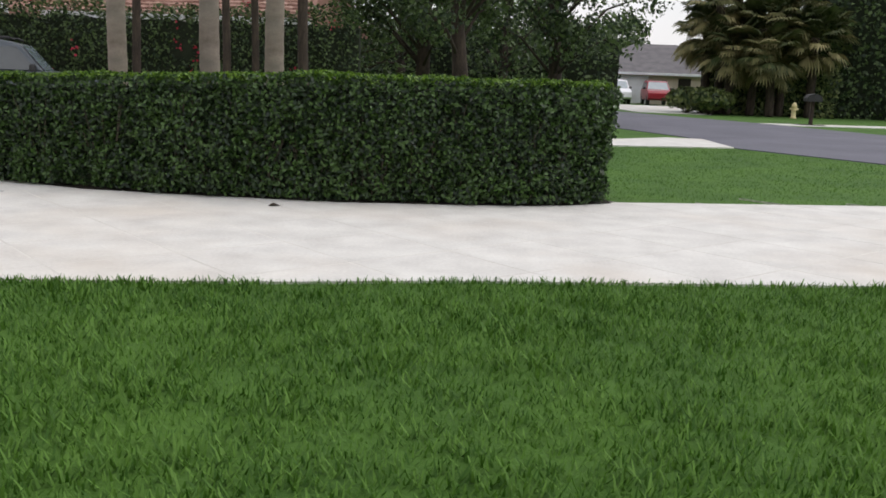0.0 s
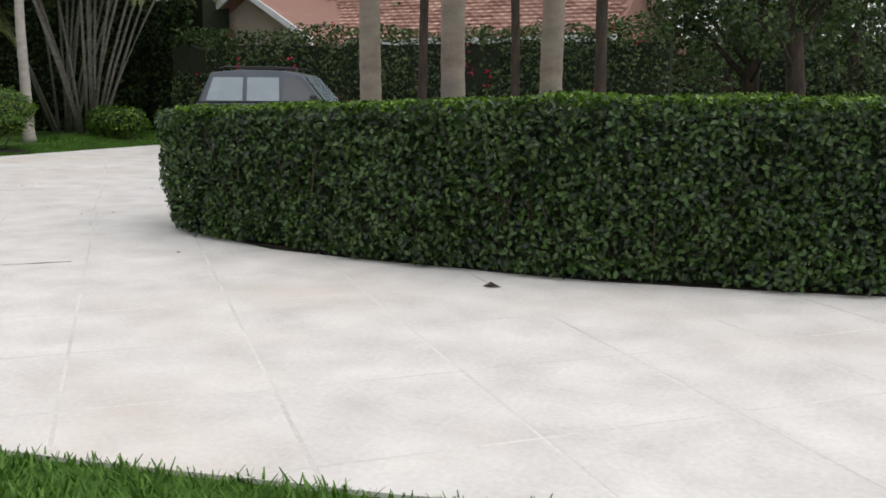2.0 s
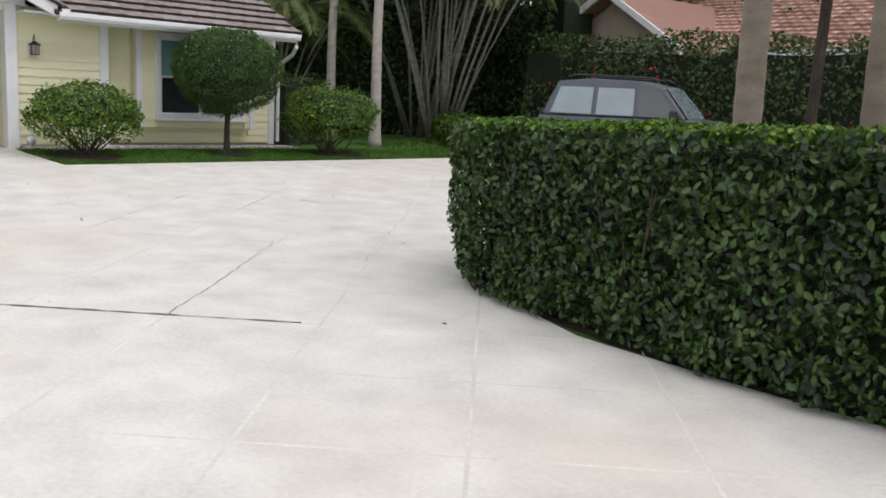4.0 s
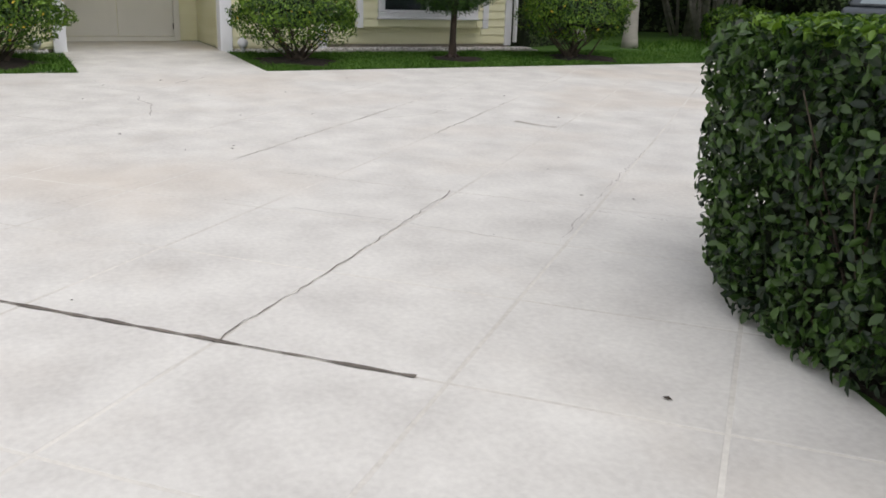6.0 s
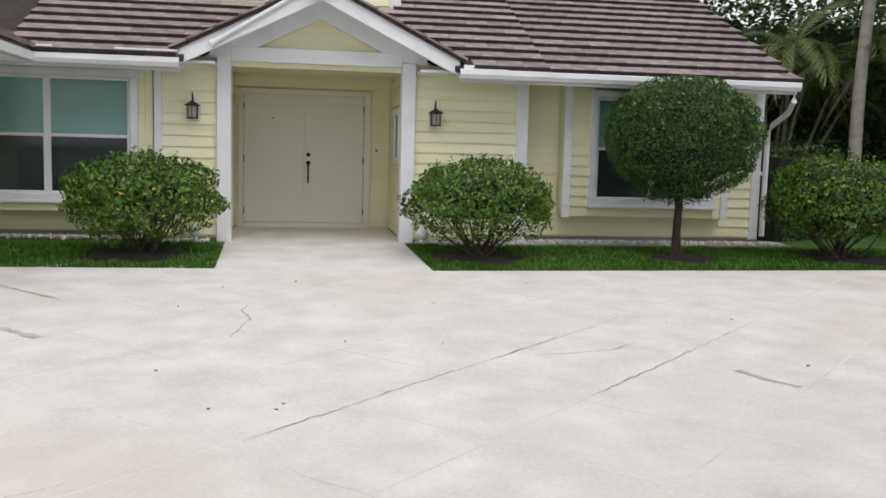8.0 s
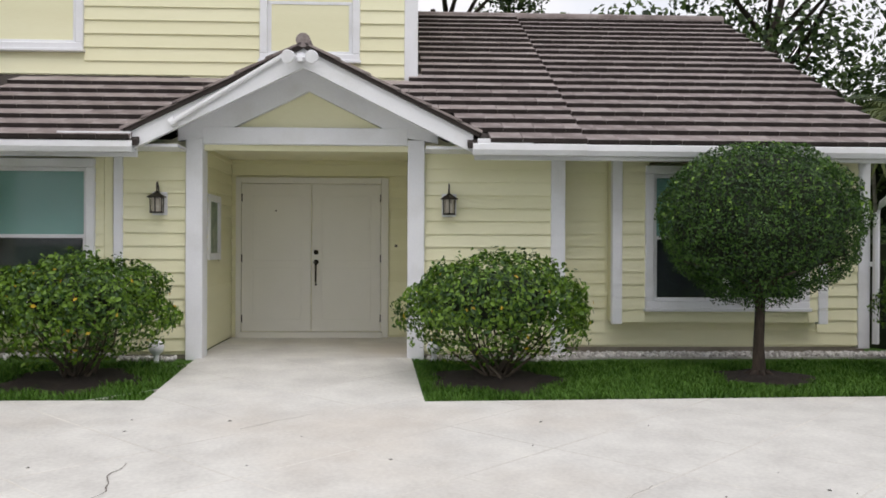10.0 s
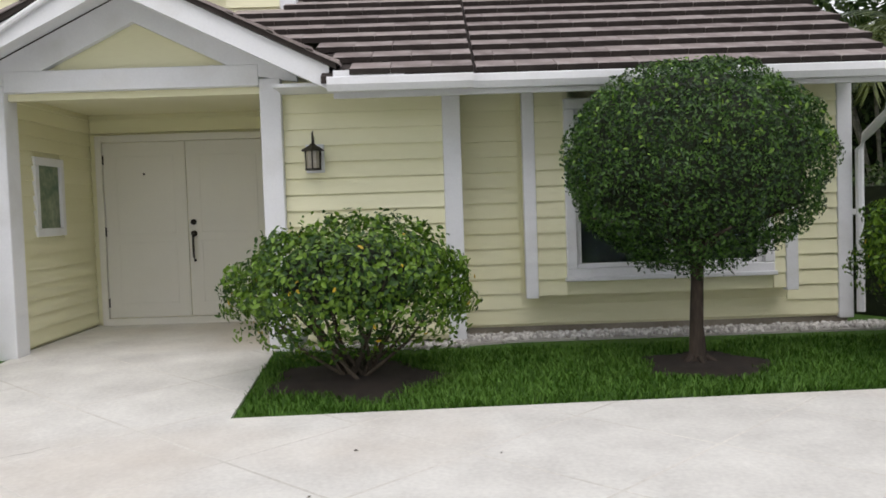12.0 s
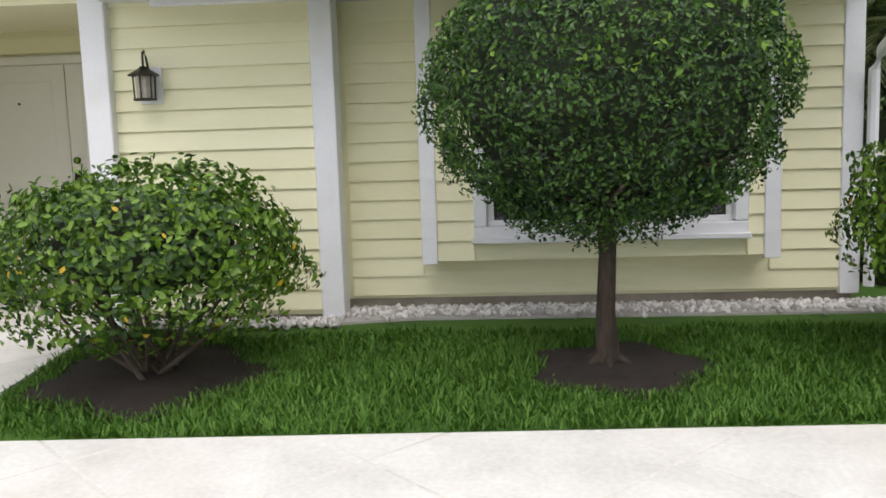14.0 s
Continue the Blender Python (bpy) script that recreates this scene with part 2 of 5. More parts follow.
def leaf_mesh(name, pts, nrm, length, mat, parent=None, ratio=0.55, spread=0.9, droop=0.0, seed=0, fold=0.12, simple=False):
    """Folded ovate leaves at points, lying roughly along the surface whose normals are given."""
    r = np.random.default_rng(seed)
    n = len(pts)
    nrm = nrm + r.normal(0, spread * 0.5, (n, 3))
    nrm /= np.linalg.norm(nrm, axis=1)[:, None] + 1e-9
    d = r.normal(0, 1, (n, 3))
    d[:, 2] -= droop
    d -= nrm * (d * nrm).sum(1)[:, None]
    d /= np.linalg.norm(d, axis=1)[:, None] + 1e-9
    s = np.cross(nrm, d)
    L = (length * r.uniform(0.65, 1.3, n))[:, None]
    W = L * ratio * 0.5
    h = nrm * L * fold
    base, tip = pts - d * L * 0.5, pts + d * L * 0.5
    if simple:
        v = np.stack([base, pts + s * W + h, tip, pts - s * W + h], 1).reshape(-1, 3)
        return quad_mesh(name, v, np.arange(n * 4).reshape(-1, 4), mat, parent, r.uniform(0, 1, n))
    v = np.stack([base, base + d * L * 0.32 + s * W + h, base + d * L * 0.68 + s * W * 0.85 + h, tip, base + d * L * 0.68 - s * W * 0.85 + h, base + d * L * 0.32 - s * W + h], 1).reshape(-1, 3)
    k = np.arange(n)[:, None] * 6
    quads = np.concatenate([k + np.array([[0, 1, 2, 3]]), k + np.array([[0, 3, 4, 5]])], 1).reshape(-1, 4)
    return quad_mesh(name, v, quads, mat, parent, np.repeat(r.uniform(0, 1, n), 2))


def quad_mesh(name, v, quads, mat, parent=None, tones=None):
    me = bpy.data.meshes.new(name)
    me.vertices.add(len(v))
    me.vertices.foreach_set("co", np.ascontiguousarray(v, dtype=np.float32).ravel())
    nq, w = quads.shape
    me.loops.add(nq * w)
    me.loops.foreach_set("vertex_index", np.ascontiguousarray(quads, dtype=np.int32).ravel())
    me.polygons.add(nq)
    me.polygons.foreach_set("loop_start", np.arange(0, nq * w, w, dtype=np.int32))
    me.materials.append(mat)
    if tones is not None:
        at = me.attributes.new("tone", "FLOAT", "FACE")
        at.data.foreach_set("value", np.asarray(tones, dtype=np.float32))
    me.update(calc_edges=True)
    me.validate()
    ob = new(name, me)
    if parent is not None:
        ob.parent = parent
    return ob


def inside(x, y, ring):
    x, y = np.asarray(x), np.asarray(y)
    hit = np.zeros(x.shape, bool)
    for (x0, y0), (x1, y1) in zip(ring, ring[1:] + ring[:1]):
        if y0 != y1:
            hit ^= ((y0 > y) != (y1 > y)) & (x < (x1 - x0) * (y - y0) / (y1 - y0) + x0)
    return hit


def grass(name, ring, count, height, seed, holes=(), mat=None):
    """Blades of lawn inside a ring of the plan, as one piece of stuff."""
    r = np.random.default_rng(seed)
    xs, ys = [p[0] for p in ring], [p[1] for p in ring]
    x, y = r.uniform(min(xs), max(xs), count * 2), r.uniform(min(ys), max(ys), count * 2)
    keep = inside(x, y, ring)
    for cx, cy, rad in holes:
        keep &= (x - cx) ** 2 + (y - cy) ** 2 > (0.86 * rad * (1 + r.normal(0, 0.07, x.shape)) * (1 + 0.12 * np.sin(5 * np.arctan2(y - cy, x - cx)))) ** 2
    x, y = x[keep][:count], y[keep][:count]
    n = len(x)
    z = 0.19 * np.clip((-9.5 - x) / 8.0, 0, 1) ** 2 - 0.015
    a, h = r.uniform(0, 2 * np.pi, n), height * r.uniform(0.5, 1.3, n) * (1 + 0.3 * np.sin(x * 5.1 + 2 * np.sin(y * 3.7)) * np.sin(y * 6.3 + 2 * np.sin(x * 2.9)))
    lean = r.uniform(0.2, 1.3, n) * h
    w = h * r.uniform(0.07, 0.14, n) + 0.0014
    dx, dy = np.cos(a), np.sin(a)
    p = np.stack([x, y, z], 1)
    side = np.stack([-dy * w, dx * w, 0 * w], 1)
    tip = p + np.stack([dx * lean, dy * lean, h], 1)
    v = np.stack([p - side, p + side, tip + side * 0.3, tip - side * 0.3], 1).reshape(-1, 3)
    quads = np.arange(n * 4).reshape(-1, 4)
    return tagged(quad_mesh(name, v, quads, mat or BLADE, None, r.uniform(0, 1, n)), kind="stuff")

# ---- ground ----
xs = [-900, -300, -120, -60, -40, -30, -24, -20, -18, -17.5, -16.5, -15.5, -13.5, -11.5, -9.5, -6, -2, 2, 6, 12, 20, 40, 90, 300, 900]
ys = [-900, -300, -120, -60, -30, -10, 0, 6, 10, 14, 18, 22, 28, 36, 50, 80, 150, 400, 900]
ground = mesh("ground", [(x, y, gz(x) - 0.02) for y in ys for x in xs], [(j * len(xs) + i, j * len(xs) + i + 1, (j + 1) * len(xs) + i + 1, (j + 1) * len(xs) + i) for j in range(len(ys) - 1) for i in range(len(xs) - 1)], LAWN)
tagged(ground, "mown green lawn running to the horizon", "lawn", kind="structure")


def sheet(name, ring, z, mat, label, category, thick=0.03):
    """A flat paved area with a real edge, following the ground's height."""
    n = len(ring)
    vs = [(x, y, gz(x) + z) for x, y in ring] + [(x, y, gz(x) + z - thick) for x, y in ring]
    fs = [tuple(range(n))] + [(i, n + i, n + (i + 1) % n, (i + 1) % n) for i in range(n)]
    ob = fix_normals(mesh(name, vs, fs, mat))
    return tagged(ob, label, category, kind="structure")


sheet("road", [(36, -22), (14, 8.5), (9.6, 15.4), (7.34, 18.8), (5.04, 21.95), (4.6, 26), (2.6, 31), (-3, 41), (-14, 60), (-6, 66), (4.95, 49.3), (9.97, 39.9), (12.6, 32.8), (19, 22), (31, 3), (48, -18)], 0.0, ASPHALT, "grey asphalt residential road bending past lawns", "road")
sheet("pavement_far", [(9.97, 39.9), (10.6, 38.4), (60, 55), (60, 57.5)], 0.01, CONCRETE, "pale concrete walk across the verge", "path")
sheet("pavement_near", [(5.04, 21.95), (4.9, 25.2), (3.9, 25.2), (2.5, 23.6), (-14, 23.5), (-14, 21), (2.2, 20.9)], 0.01, CONCRETE, "pale concrete drive apron meeting the road", "drive")
sheet("pavement_house", [(4, 68), (12, 68), (10, 50), (6, 50)], 0.01, CONCRETE, "concrete drive before a far garage", "drive")

DRIVE = [(30, 10.9), (14, 8.45), (6.0, 7.15), (2.74, 6.5), (-0.46, 5.86), (-1.46, 5.56), (-2.62, 5.30), (-3.4, 5.15), (-4.4, 4.9), (-5.3, 4.4), (-6.0, 3.5), (-6.3, 2), (-6.5, -12), (-15.6, -12), (-15.46, 7.76), (-17.60, 7.70), (-17.60, 10.02), (-15.38, 10.11), (-15.75, 20), (-15.9, 30), (-9, 30), (-7.2, 22), (-7.0, 14), (-6.8, 11.4), (-6.6, 10.4), (-6.2, 9.92), (-5.6, 9.72), (-4.82, 9.44), (-3.7, 9.40), (-1.9, 9.45), (0.09, 9.95), (1.14, 10.55), (4.62, 11.5), (14, 13.2), (30, 15.6)]
drive = empty("driveway")
tagged(drive, "pale concrete driveway scored in large diamonds, cracked and stained", "driveway", kind="structure")


def clip(ring, nx, ny, c):
    """The part of a ring with nx*x + ny*y <= c."""
    out = []
    for p, q in zip(ring, ring[1:] + ring[:1]):
        a, b = nx * p[0] + ny * p[1] - c, nx * q[0] + ny * q[1] - c
        if a <= 0:
            out.append(p)
        if (a < 0) != (b < 0) and a != b:
            k = a / (a - b)
            out.append((p[0] + (q[0] - p[0]) * k, p[1] + (q[1] - p[1]) * k))
    return out


# the porch floor
porch = Build()
porch.prism([(-19.95, 7.66), (-17.605, 7.66), (-17.605, 10.03), (-19.95, 10.03)], "z", 0.05, 0.19)
tagged(porch.make("floor_porch", CONCRETE), "smooth pale concrete porch floor", "floor", kind="structure")

# ---- the yellow house ----
house = empty("house", pose(0, 0, 0))
tagged(house, "pale yellow clapboard house with white trim and grey tiled roof", "house", kind="structure")


def part_box(name, mat, x0, x1, y0, y1, z0, z1, b=0.006, parent=None):
    return Build().box(x0, x1, y0, y1, z0, z1, b).make(name, mat, parent or house)


def siding(y0, y1, z0, z1, x, holes=(), facing="x", step=0.141, thick=0.028):
    """Lapped boards on a wall; facing x: the wall looks along +x, y+ / y-: along y at the constant place x."""
    z = z0
    while z < z1 - 0.02:
        top = min(z + step + 0.02, z1)
        cuts = [(y0, y1)]
        for a, b, c, d in holes:
            if top > c + 0.01 and z < d - 0.01:
                cuts = [q for lo, hi in cuts for q in ((lo, min(hi, a)), (max(lo, b), hi)) if q[1] - q[0] > 0.01]
        for lo, hi in cuts:
            ring = [(0, z), (thick, z), (thick * 0.96, z + 0.004), (0.003, top), (0, top)]
            if facing == "x":
                vs = [(x + p, u, q) for u in (lo, hi) for p, q in ring]
            else:
                s = 1 if facing == "y+" else -1
                vs = [(u, x + s * p, q) for u in (lo, hi) for p, q in ring]
            n = len(ring)
            fs = [tuple(range(n)), tuple(range(2 * n - 1, n - 1, -1))] + [(i, n + i, n + (i + 1) % n, (i + 1) % n) for i in range(n)]
            fix_normals(mesh("clapboard", vs, fs, YELLOW, house))
        z += step


WALLTOP = 2.42
# front block left and right of the porch, recess, and the walls set back
part_box("wall", YELLOW, -17.85, -17.70, 6.80, 7.66, 0.22, 2.55, 0)
part_box("wall", YELLOW, -17.85, -17.70, 10.03, 11.66, 0.22, 2.55, 0)
part_box("wall", YELLOW, -19.98, -19.86, 7.5, 10.15, 0.19, 2.62, 0)
part_box("wall", YELLOW, -19.86, -17.86, 7.50, 7.64, 0.19, 2.62, 0)
part_box("wall", YELLOW, -19.86, -17.86, 10.05, 10.19, 0.19, 2.62, 0)
part_box("wall", YELLOW, -18.20, -18.06, 11.50, 15.32, 0.26, WALLTOP, 0)
part_box("wall", YELLOW, -18.20, -18.06, -8.0, 6.90, 0.26, WALLTOP, 0)
part_box("wall", YELLOW, -18.06, -17.86, 11.52, 11.66, 0.26, WALLTOP, 0)
part_box("wall", YELLOW, -28.5, -18.21, 15.18, 15.32, 0.2, WALLTOP, 0)
part_box("wall", YELLOW, -28.5, -28.36, -8, 15.18, 0.2, WALLTOP, 0)
part_box("wall", YELLOW, -28.36, -18.21, -8.14, -8, 0.2, WALLTOP, 0)
part_box("footing", FOOTING, -18.22, -18.075, 11.67, 15.30, 0.05, 0.26, 0)
part_box("footing", FOOTING, -17.84, -17.715, 10.17, 11.66, 0.05, 0.22, 0)
part_box("footing", FOOTING, -17.84, -17.715, 6.82, 7.57, 0.05, 0.22, 0)
part_box("footing", FOOTING, -18.22, -18.075, -8, 6.81, 0.05, 0.26, 0)
part_box("ceiling", YELLOW, -19.86, -17.71, 7.64, 10.05, 2.54, 2.60, 0)
siding(6.90, 7.59, 0.26, 2.55, -17.70, step=0.1425)
siding(10.14, 11.55, 0.26, 2.50, -17.70, step=0.1425)
siding(11.71, 15.20, 0.287, WALLTOP, -18.06, holes=[(12.24, 14.72, 0.56, 2.6)])
siding(-8, 6.80, 0.287, WALLTOP, -18.06, holes=[(4.2, 6.90, 0.53, 2.6)])
siding(7.66, 10.03, 0.22, 2.54, -19.86, holes=[(7.73, 9.73, 0.1, 2.31)])
siding(-19.84, -17.86, 0.22, 2.54, 7.64, facing="y+", holes=[(-19.0, -18.36, 1.26, 1.98)])
siding(-19.84, -17.86, 0.22, 2.54, 10.05, facing="y-", holes=[(-19.0, -18.36, 1.26, 1.98)])
# white posts, corner boards
for y0, y1 in ((7.585, 7.765), (9.97, 10.155)):
    part_box("post", WHITE, -17.86, -17.60, y0, y1, 0.17, 2.56, 0.008)
part_box("corner_board", WHITE, -17.87, -17.665, 11.55, 11.71, 0.2, 2.44, 0.006)
part_box("corner_board", WHITE, -18.10, -18.025, 15.20, 15.34, 0.24, 2.44, 0.006)
part_box("corner_board", WHITE, -17.80, -17.665, 6.80, 6.90, 0.53, 2.44, 0.006)


# bay boxes with their windows
def window(name, y0, y1, z0, z1, x, units):
    """A framed run of double-hung units seen from +x, glazed, with blinds and a dark sheet behind standing for the dim
    room.
    """
    w = empty(name, pose(x, 0, 0))
    tagged(w, "white double-hung window with green blinds half down", "window", kind="structure")
    t = 0.095
    fr = Build()
    for a, b, c, d in ((y0, y1, z0, z0 + t), (y0, y1, z1 - t, z1), (y0, y0 + t, z0 + t, z1 - t), (y1 - t, y1, z0 + t, z1 - t)):
        fr.box(-0.05, 0.045, a, b, c, d, 0.008)
    fr.box(-0.02, 0.07, y0 - 0.015, y1 + 0.015, z0 - 0.02, z0 + 0.018, 0.006)
    fr.make("frame", WHITE, w)
    span = (y1 - y0 - 2 * t) / units
    for i in range(units):
        a = y0 + t + i * span
        b = a + span
        mid = (z0 + z1) / 2
        sash = Build()
        for lo, hi, dx in ((z0 + t, mid + 0.02, 0.0), (mid - 0.02, z1 - t, -0.022)):
            for p, q, r, s in ((a, b, lo, lo + 0.04), (a, b, hi - 0.04, hi), (a, a + 0.045, lo + 0.04, hi - 0.04), (b - 0.045, b, lo + 0.04, hi - 0.04)):
                sash.box(-0.035 + dx, -0.012 + dx, p, q, r, s, 0.003)
        sash.make("sash", WHITE, w)
        g = Build()
        g.box(-0.027, -0.022, a + 0.04, b - 0.04, z0 + t + 0.03, mid, 0)
        g.box(-0.049, -0.044, a + 0.04, b - 0.04, mid, z1 - t - 0.03, 0)
        pane = g.make("pane", GLASS, w)
        pane.visible_shadow = False
        Build().box(-0.085, -0.080, a + 0.01, b - 0.01, mid + 0.0, z1 - t, 0).make("blind", BLIND, w)
    # flat near-black sheet: the room's darkness given as colour
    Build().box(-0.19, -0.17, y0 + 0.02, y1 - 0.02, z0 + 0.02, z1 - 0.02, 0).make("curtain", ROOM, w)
    return w


def bay(y0, y1, z0, w0, w1, x):
    part_box("bay_bottom", YELLOW, -18.06, x - 0.005, y0 + 0.02, y1 - 0.02, z0 + 0.02, z0 + 0.06, 0)
    part_box("bay_side", YELLOW, -18.06, x - 0.06, y0 + 0.01, y0 + 0.07, z0 + 0.06, 2.42, 0)
    part_box("bay_side", YELLOW, -18.06, x - 0.06, y1 - 0.07, y1 - 0.01, z0 + 0.06, 2.42, 0)
    part_box("bay_front", YELLOW, x - 0.06, x - 0.001, y0 + 0.02, w0 + 0.05, z0 + 0.06, 2.42, 0)
    part_box("bay_front", YELLOW, x - 0.06, x - 0.001, w1 - 0.05, y1 - 0.02, z0 + 0.06, 2.42, 0)
    part_box("bay_front", YELLOW, x - 0.06, x - 0.001, w0 + 0.05, w1 - 0.05, z0 + 0.06, 0.74, 0)
    siding(y0 + 0.11, y1 - 0.11, z0 + 0.025, 2.40, x, holes=[(w0, w1, 0.70, 2.6)])


bay(12.26, 14.72, 0.545, 12.63, 14.50, -17.80)
part_box("corner_board", WHITE, -17.86, -17.765, 12.26, 12.37, 0.545, 2.42, 0.005)
part_box("corner_board", WHITE, -17.86, -17.765, 14.61, 14.72, 0.545, 2.42, 0.005)
window("window_1", 12.63, 14.50, 0.71, 2.32, -17.785, 2)
bay(4.15, 6.80, 0.52, 4.38, 6.60, -17.72)
part_box("corner_board", WHITE, -17.78, -17.685, 4.15, 4.26, 0.52, 2.42, 0.005)
window("window_2", 4.38, 6.60, 0.66, 2.34, -17.705, 2)


# double door
door = empty("door_1", pose(-19.86, 0, 0.19))
tagged(door, "closed cream panelled double front door with bronze handle", "door", kind="structure")
fr = Build()
fr.box(0.0, 0.055, 7.715, 7.785, 0.0, 2.12, 0.004).box(0.0, 0.055, 9.63, 9.73, 0.0, 2.12, 0.004).box(0.0, 0.055, 7.785, 9.63, 2.04, 2.12, 0.004).box(0.0, 0.075, 7.76, 9.65, -0.01, 0.075, 0.006)
fr.make("frame", DOORPAINT, door)
for a, b in ((7.79, 8.703), (8.711, 9.625)):
    lf = Build()
    lf.box(-0.01, 0.022, a, b, 0.08, 2.035, 0.003)
    for c, d in ((0.22, 0.92), (1.0, 1.88)):
        for p, q, r, s in ((a + 0.13, b - 0.13, c, c + 0.02), (a + 0.13, b - 0.13, d - 0.02, d), (a + 0.13, a + 0.15, c + 0.02, d - 0.02), (b - 0.15, b - 0.13, c + 0.02, d - 0.02)):
            lf.box(0.022, 0.0255, p, q, r, s, 0.0015)
    lf.make("leaf", DOORPAINT, door)
    for h in (0.25, 1.05, 1.85):
        e = a if a < 8 else b
        Build().tube([(0.028, e, h - 0.05), (0.028, e, h + 0.05)], 0.009, 8).make("hinge", BRONZE, door)
hd = Build()
hd.tube([(0.02, 8.77, 1.13), (0.045, 8.77, 1.13)], 0.032, 12)
hd.tube([(0.02, 8.77, 1.0), (0.04, 8.77, 1.0)], 0.035, 12)
hd.tube([(0.04, 8.77, 1.0), (0.085, 8.77, 0.97), (0.095, 8.77, 0.88), (0.085, 8.77, 0.74), (0.03, 8.77, 0.70)], [0.012, 0.014, 0.013, 0.012, 0.016], 8)
hd.make("handle", BRONZE, door, True)
Build().tube([(0.02, 8.24, 1.68), (0.03, 8.24, 1.68)], 0.012, 10).make("peephole", BRONZE, door)
Build().tube([(0.0, 9.83, 1.22), (0.03, 9.83, 1.22)], 0.018, 10).make("bell_button", BRONZE, door)

# small framed windows on the porch's side walls
for y, s in ((7.64, 1), (10.05, -1)):
    w = empty("window_porch", pose(-18.68, y, 1.62))
    tagged(w, "small white framed porch window with green view", "window", "porch side windows", "structure")
    fb = Build()
    for a, b, c, d in ((-0.335, 0.335, -0.385, -0.305), (-0.335, 0.335, 0.305, 0.385), (-0.335, -0.255, -0.305, 0.305), (0.255, 0.335, -0.305, 0.305)):
        fb.box(a, b, *(sorted((0, s * 0.045))), c, d, 0.005)
    fb.make("frame", WHITE, w)
    Build().box(-0.255, 0.255, *(sorted((s * 0.004, s * 0.014))), -0.305, 0.305, 0).make("pane", PICTURE, w)


# ---- roofs ----
EAVE_X, EAVE_Z, RISE = -17.08, 2.47, 0.47


def roof_z(x):
    return EAVE_Z + RISE * (EAVE_X - x)


def tile_mesh(width, length):
    """One flat interlocking roof tile, its foot thick, its sides chamfered."""
    me = bpy.data.meshes.new("roof_tile")
    h, t, c = width / 2 - 0.0015, 0.048, 0.006
    v = [(0, -h, 0), (0, h, 0), (0, -h, t - c), (0, h, t - c), (0, -h + c, t), (0, h - c, t), (-length, -h, 0.004), (-length, h, 0.004), (-length, -h, 0.010), (-length, h, 0.010)]
    f = [(0, 1, 3, 5, 4, 2), (4, 5, 9, 8), (0, 2, 8, 6), (1, 7, 9, 3), (2, 4, 8), (5, 3, 9), (6, 8, 9, 7), (0, 6, 7, 1)]
    me.from_pydata(v, [], f)
    me.materials.append(TILE)
    me.materials.append(UNDERLAY_EDGESHADE)
    # weathered front edge, near black so the course's shadow line is in its colour
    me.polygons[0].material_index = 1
    at = me.attributes.new("tone", "FLOAT", "FACE")
    at.data.foreach_set("value", np.full(len(f), 0.5, np.float32))
    return me


def roof_slab(name, y0, y1, x0, x1, dz, mat, thick=0.06):
    vs = [(x, y, roof_z(x) + dz - k) for k in (0, thick) for x, y in ((x0, y0), (x0, y1), (x1, y1), (x1, y0))]
    return fix_normals(mesh(name, vs, [(0, 1, 2, 3), (7, 6, 5, 4), (0, 4, 5, 1), (1, 5, 6, 2), (2, 6, 7, 3), (3, 7, 4, 0)], mat, house))


roof_slab("roof_deck", 11.81, 15.36, EAVE_X, -23.0, 0, UNDERLAY_EDGESHADE)
roof_slab("roof_deck", 3.0, 7.25, EAVE_X + 0.1, -23.0, 0.045, UNDERLAY_EDGESHADE)
roof_slab("roof_deck", 10.58, 11.80, EAVE_X + 0.1, -23.0, 0.045, UNDERLAY_EDGESHADE)
roof_slab("roof_deck", 7.25, 10.58, -19.3, -23.0, 0.045, UNDERLAY_EDGESHADE)
back = [(-23.0, -8.2), (-23.0, 15.36), (-28.9, 15.36), (-28.9, -8.2)]
fix_normals(mesh("roof_back", [(x, y, (roof_z(-23.0) if x == -23.0 else EAVE_Z) - k) for k in (0, 0.06) for x, y in back], [(0, 1, 2, 3), (7, 6, 5, 4), (0, 4, 5, 1), (1, 5, 6, 2), (2, 6, 7, 3), (3, 7, 4, 0)], TILE, house))
roof_slab("roof_deck", -8.2, 3.0, EAVE_X + 0.1, -23.0, 0.045, TILE)
fix_normals(mesh("gable_wall", [(x, y, z) for y in (15.18, 15.30) for x, z in ((-18.1, 2.40), (-23.0, roof_z(-23) - 0.08), (-28.3, 2.40))], [(0, 1, 2), (5, 4, 3), (0, 3, 4, 1), (1, 4, 5, 2), (2, 5, 3, 0)], YELLOW, house))

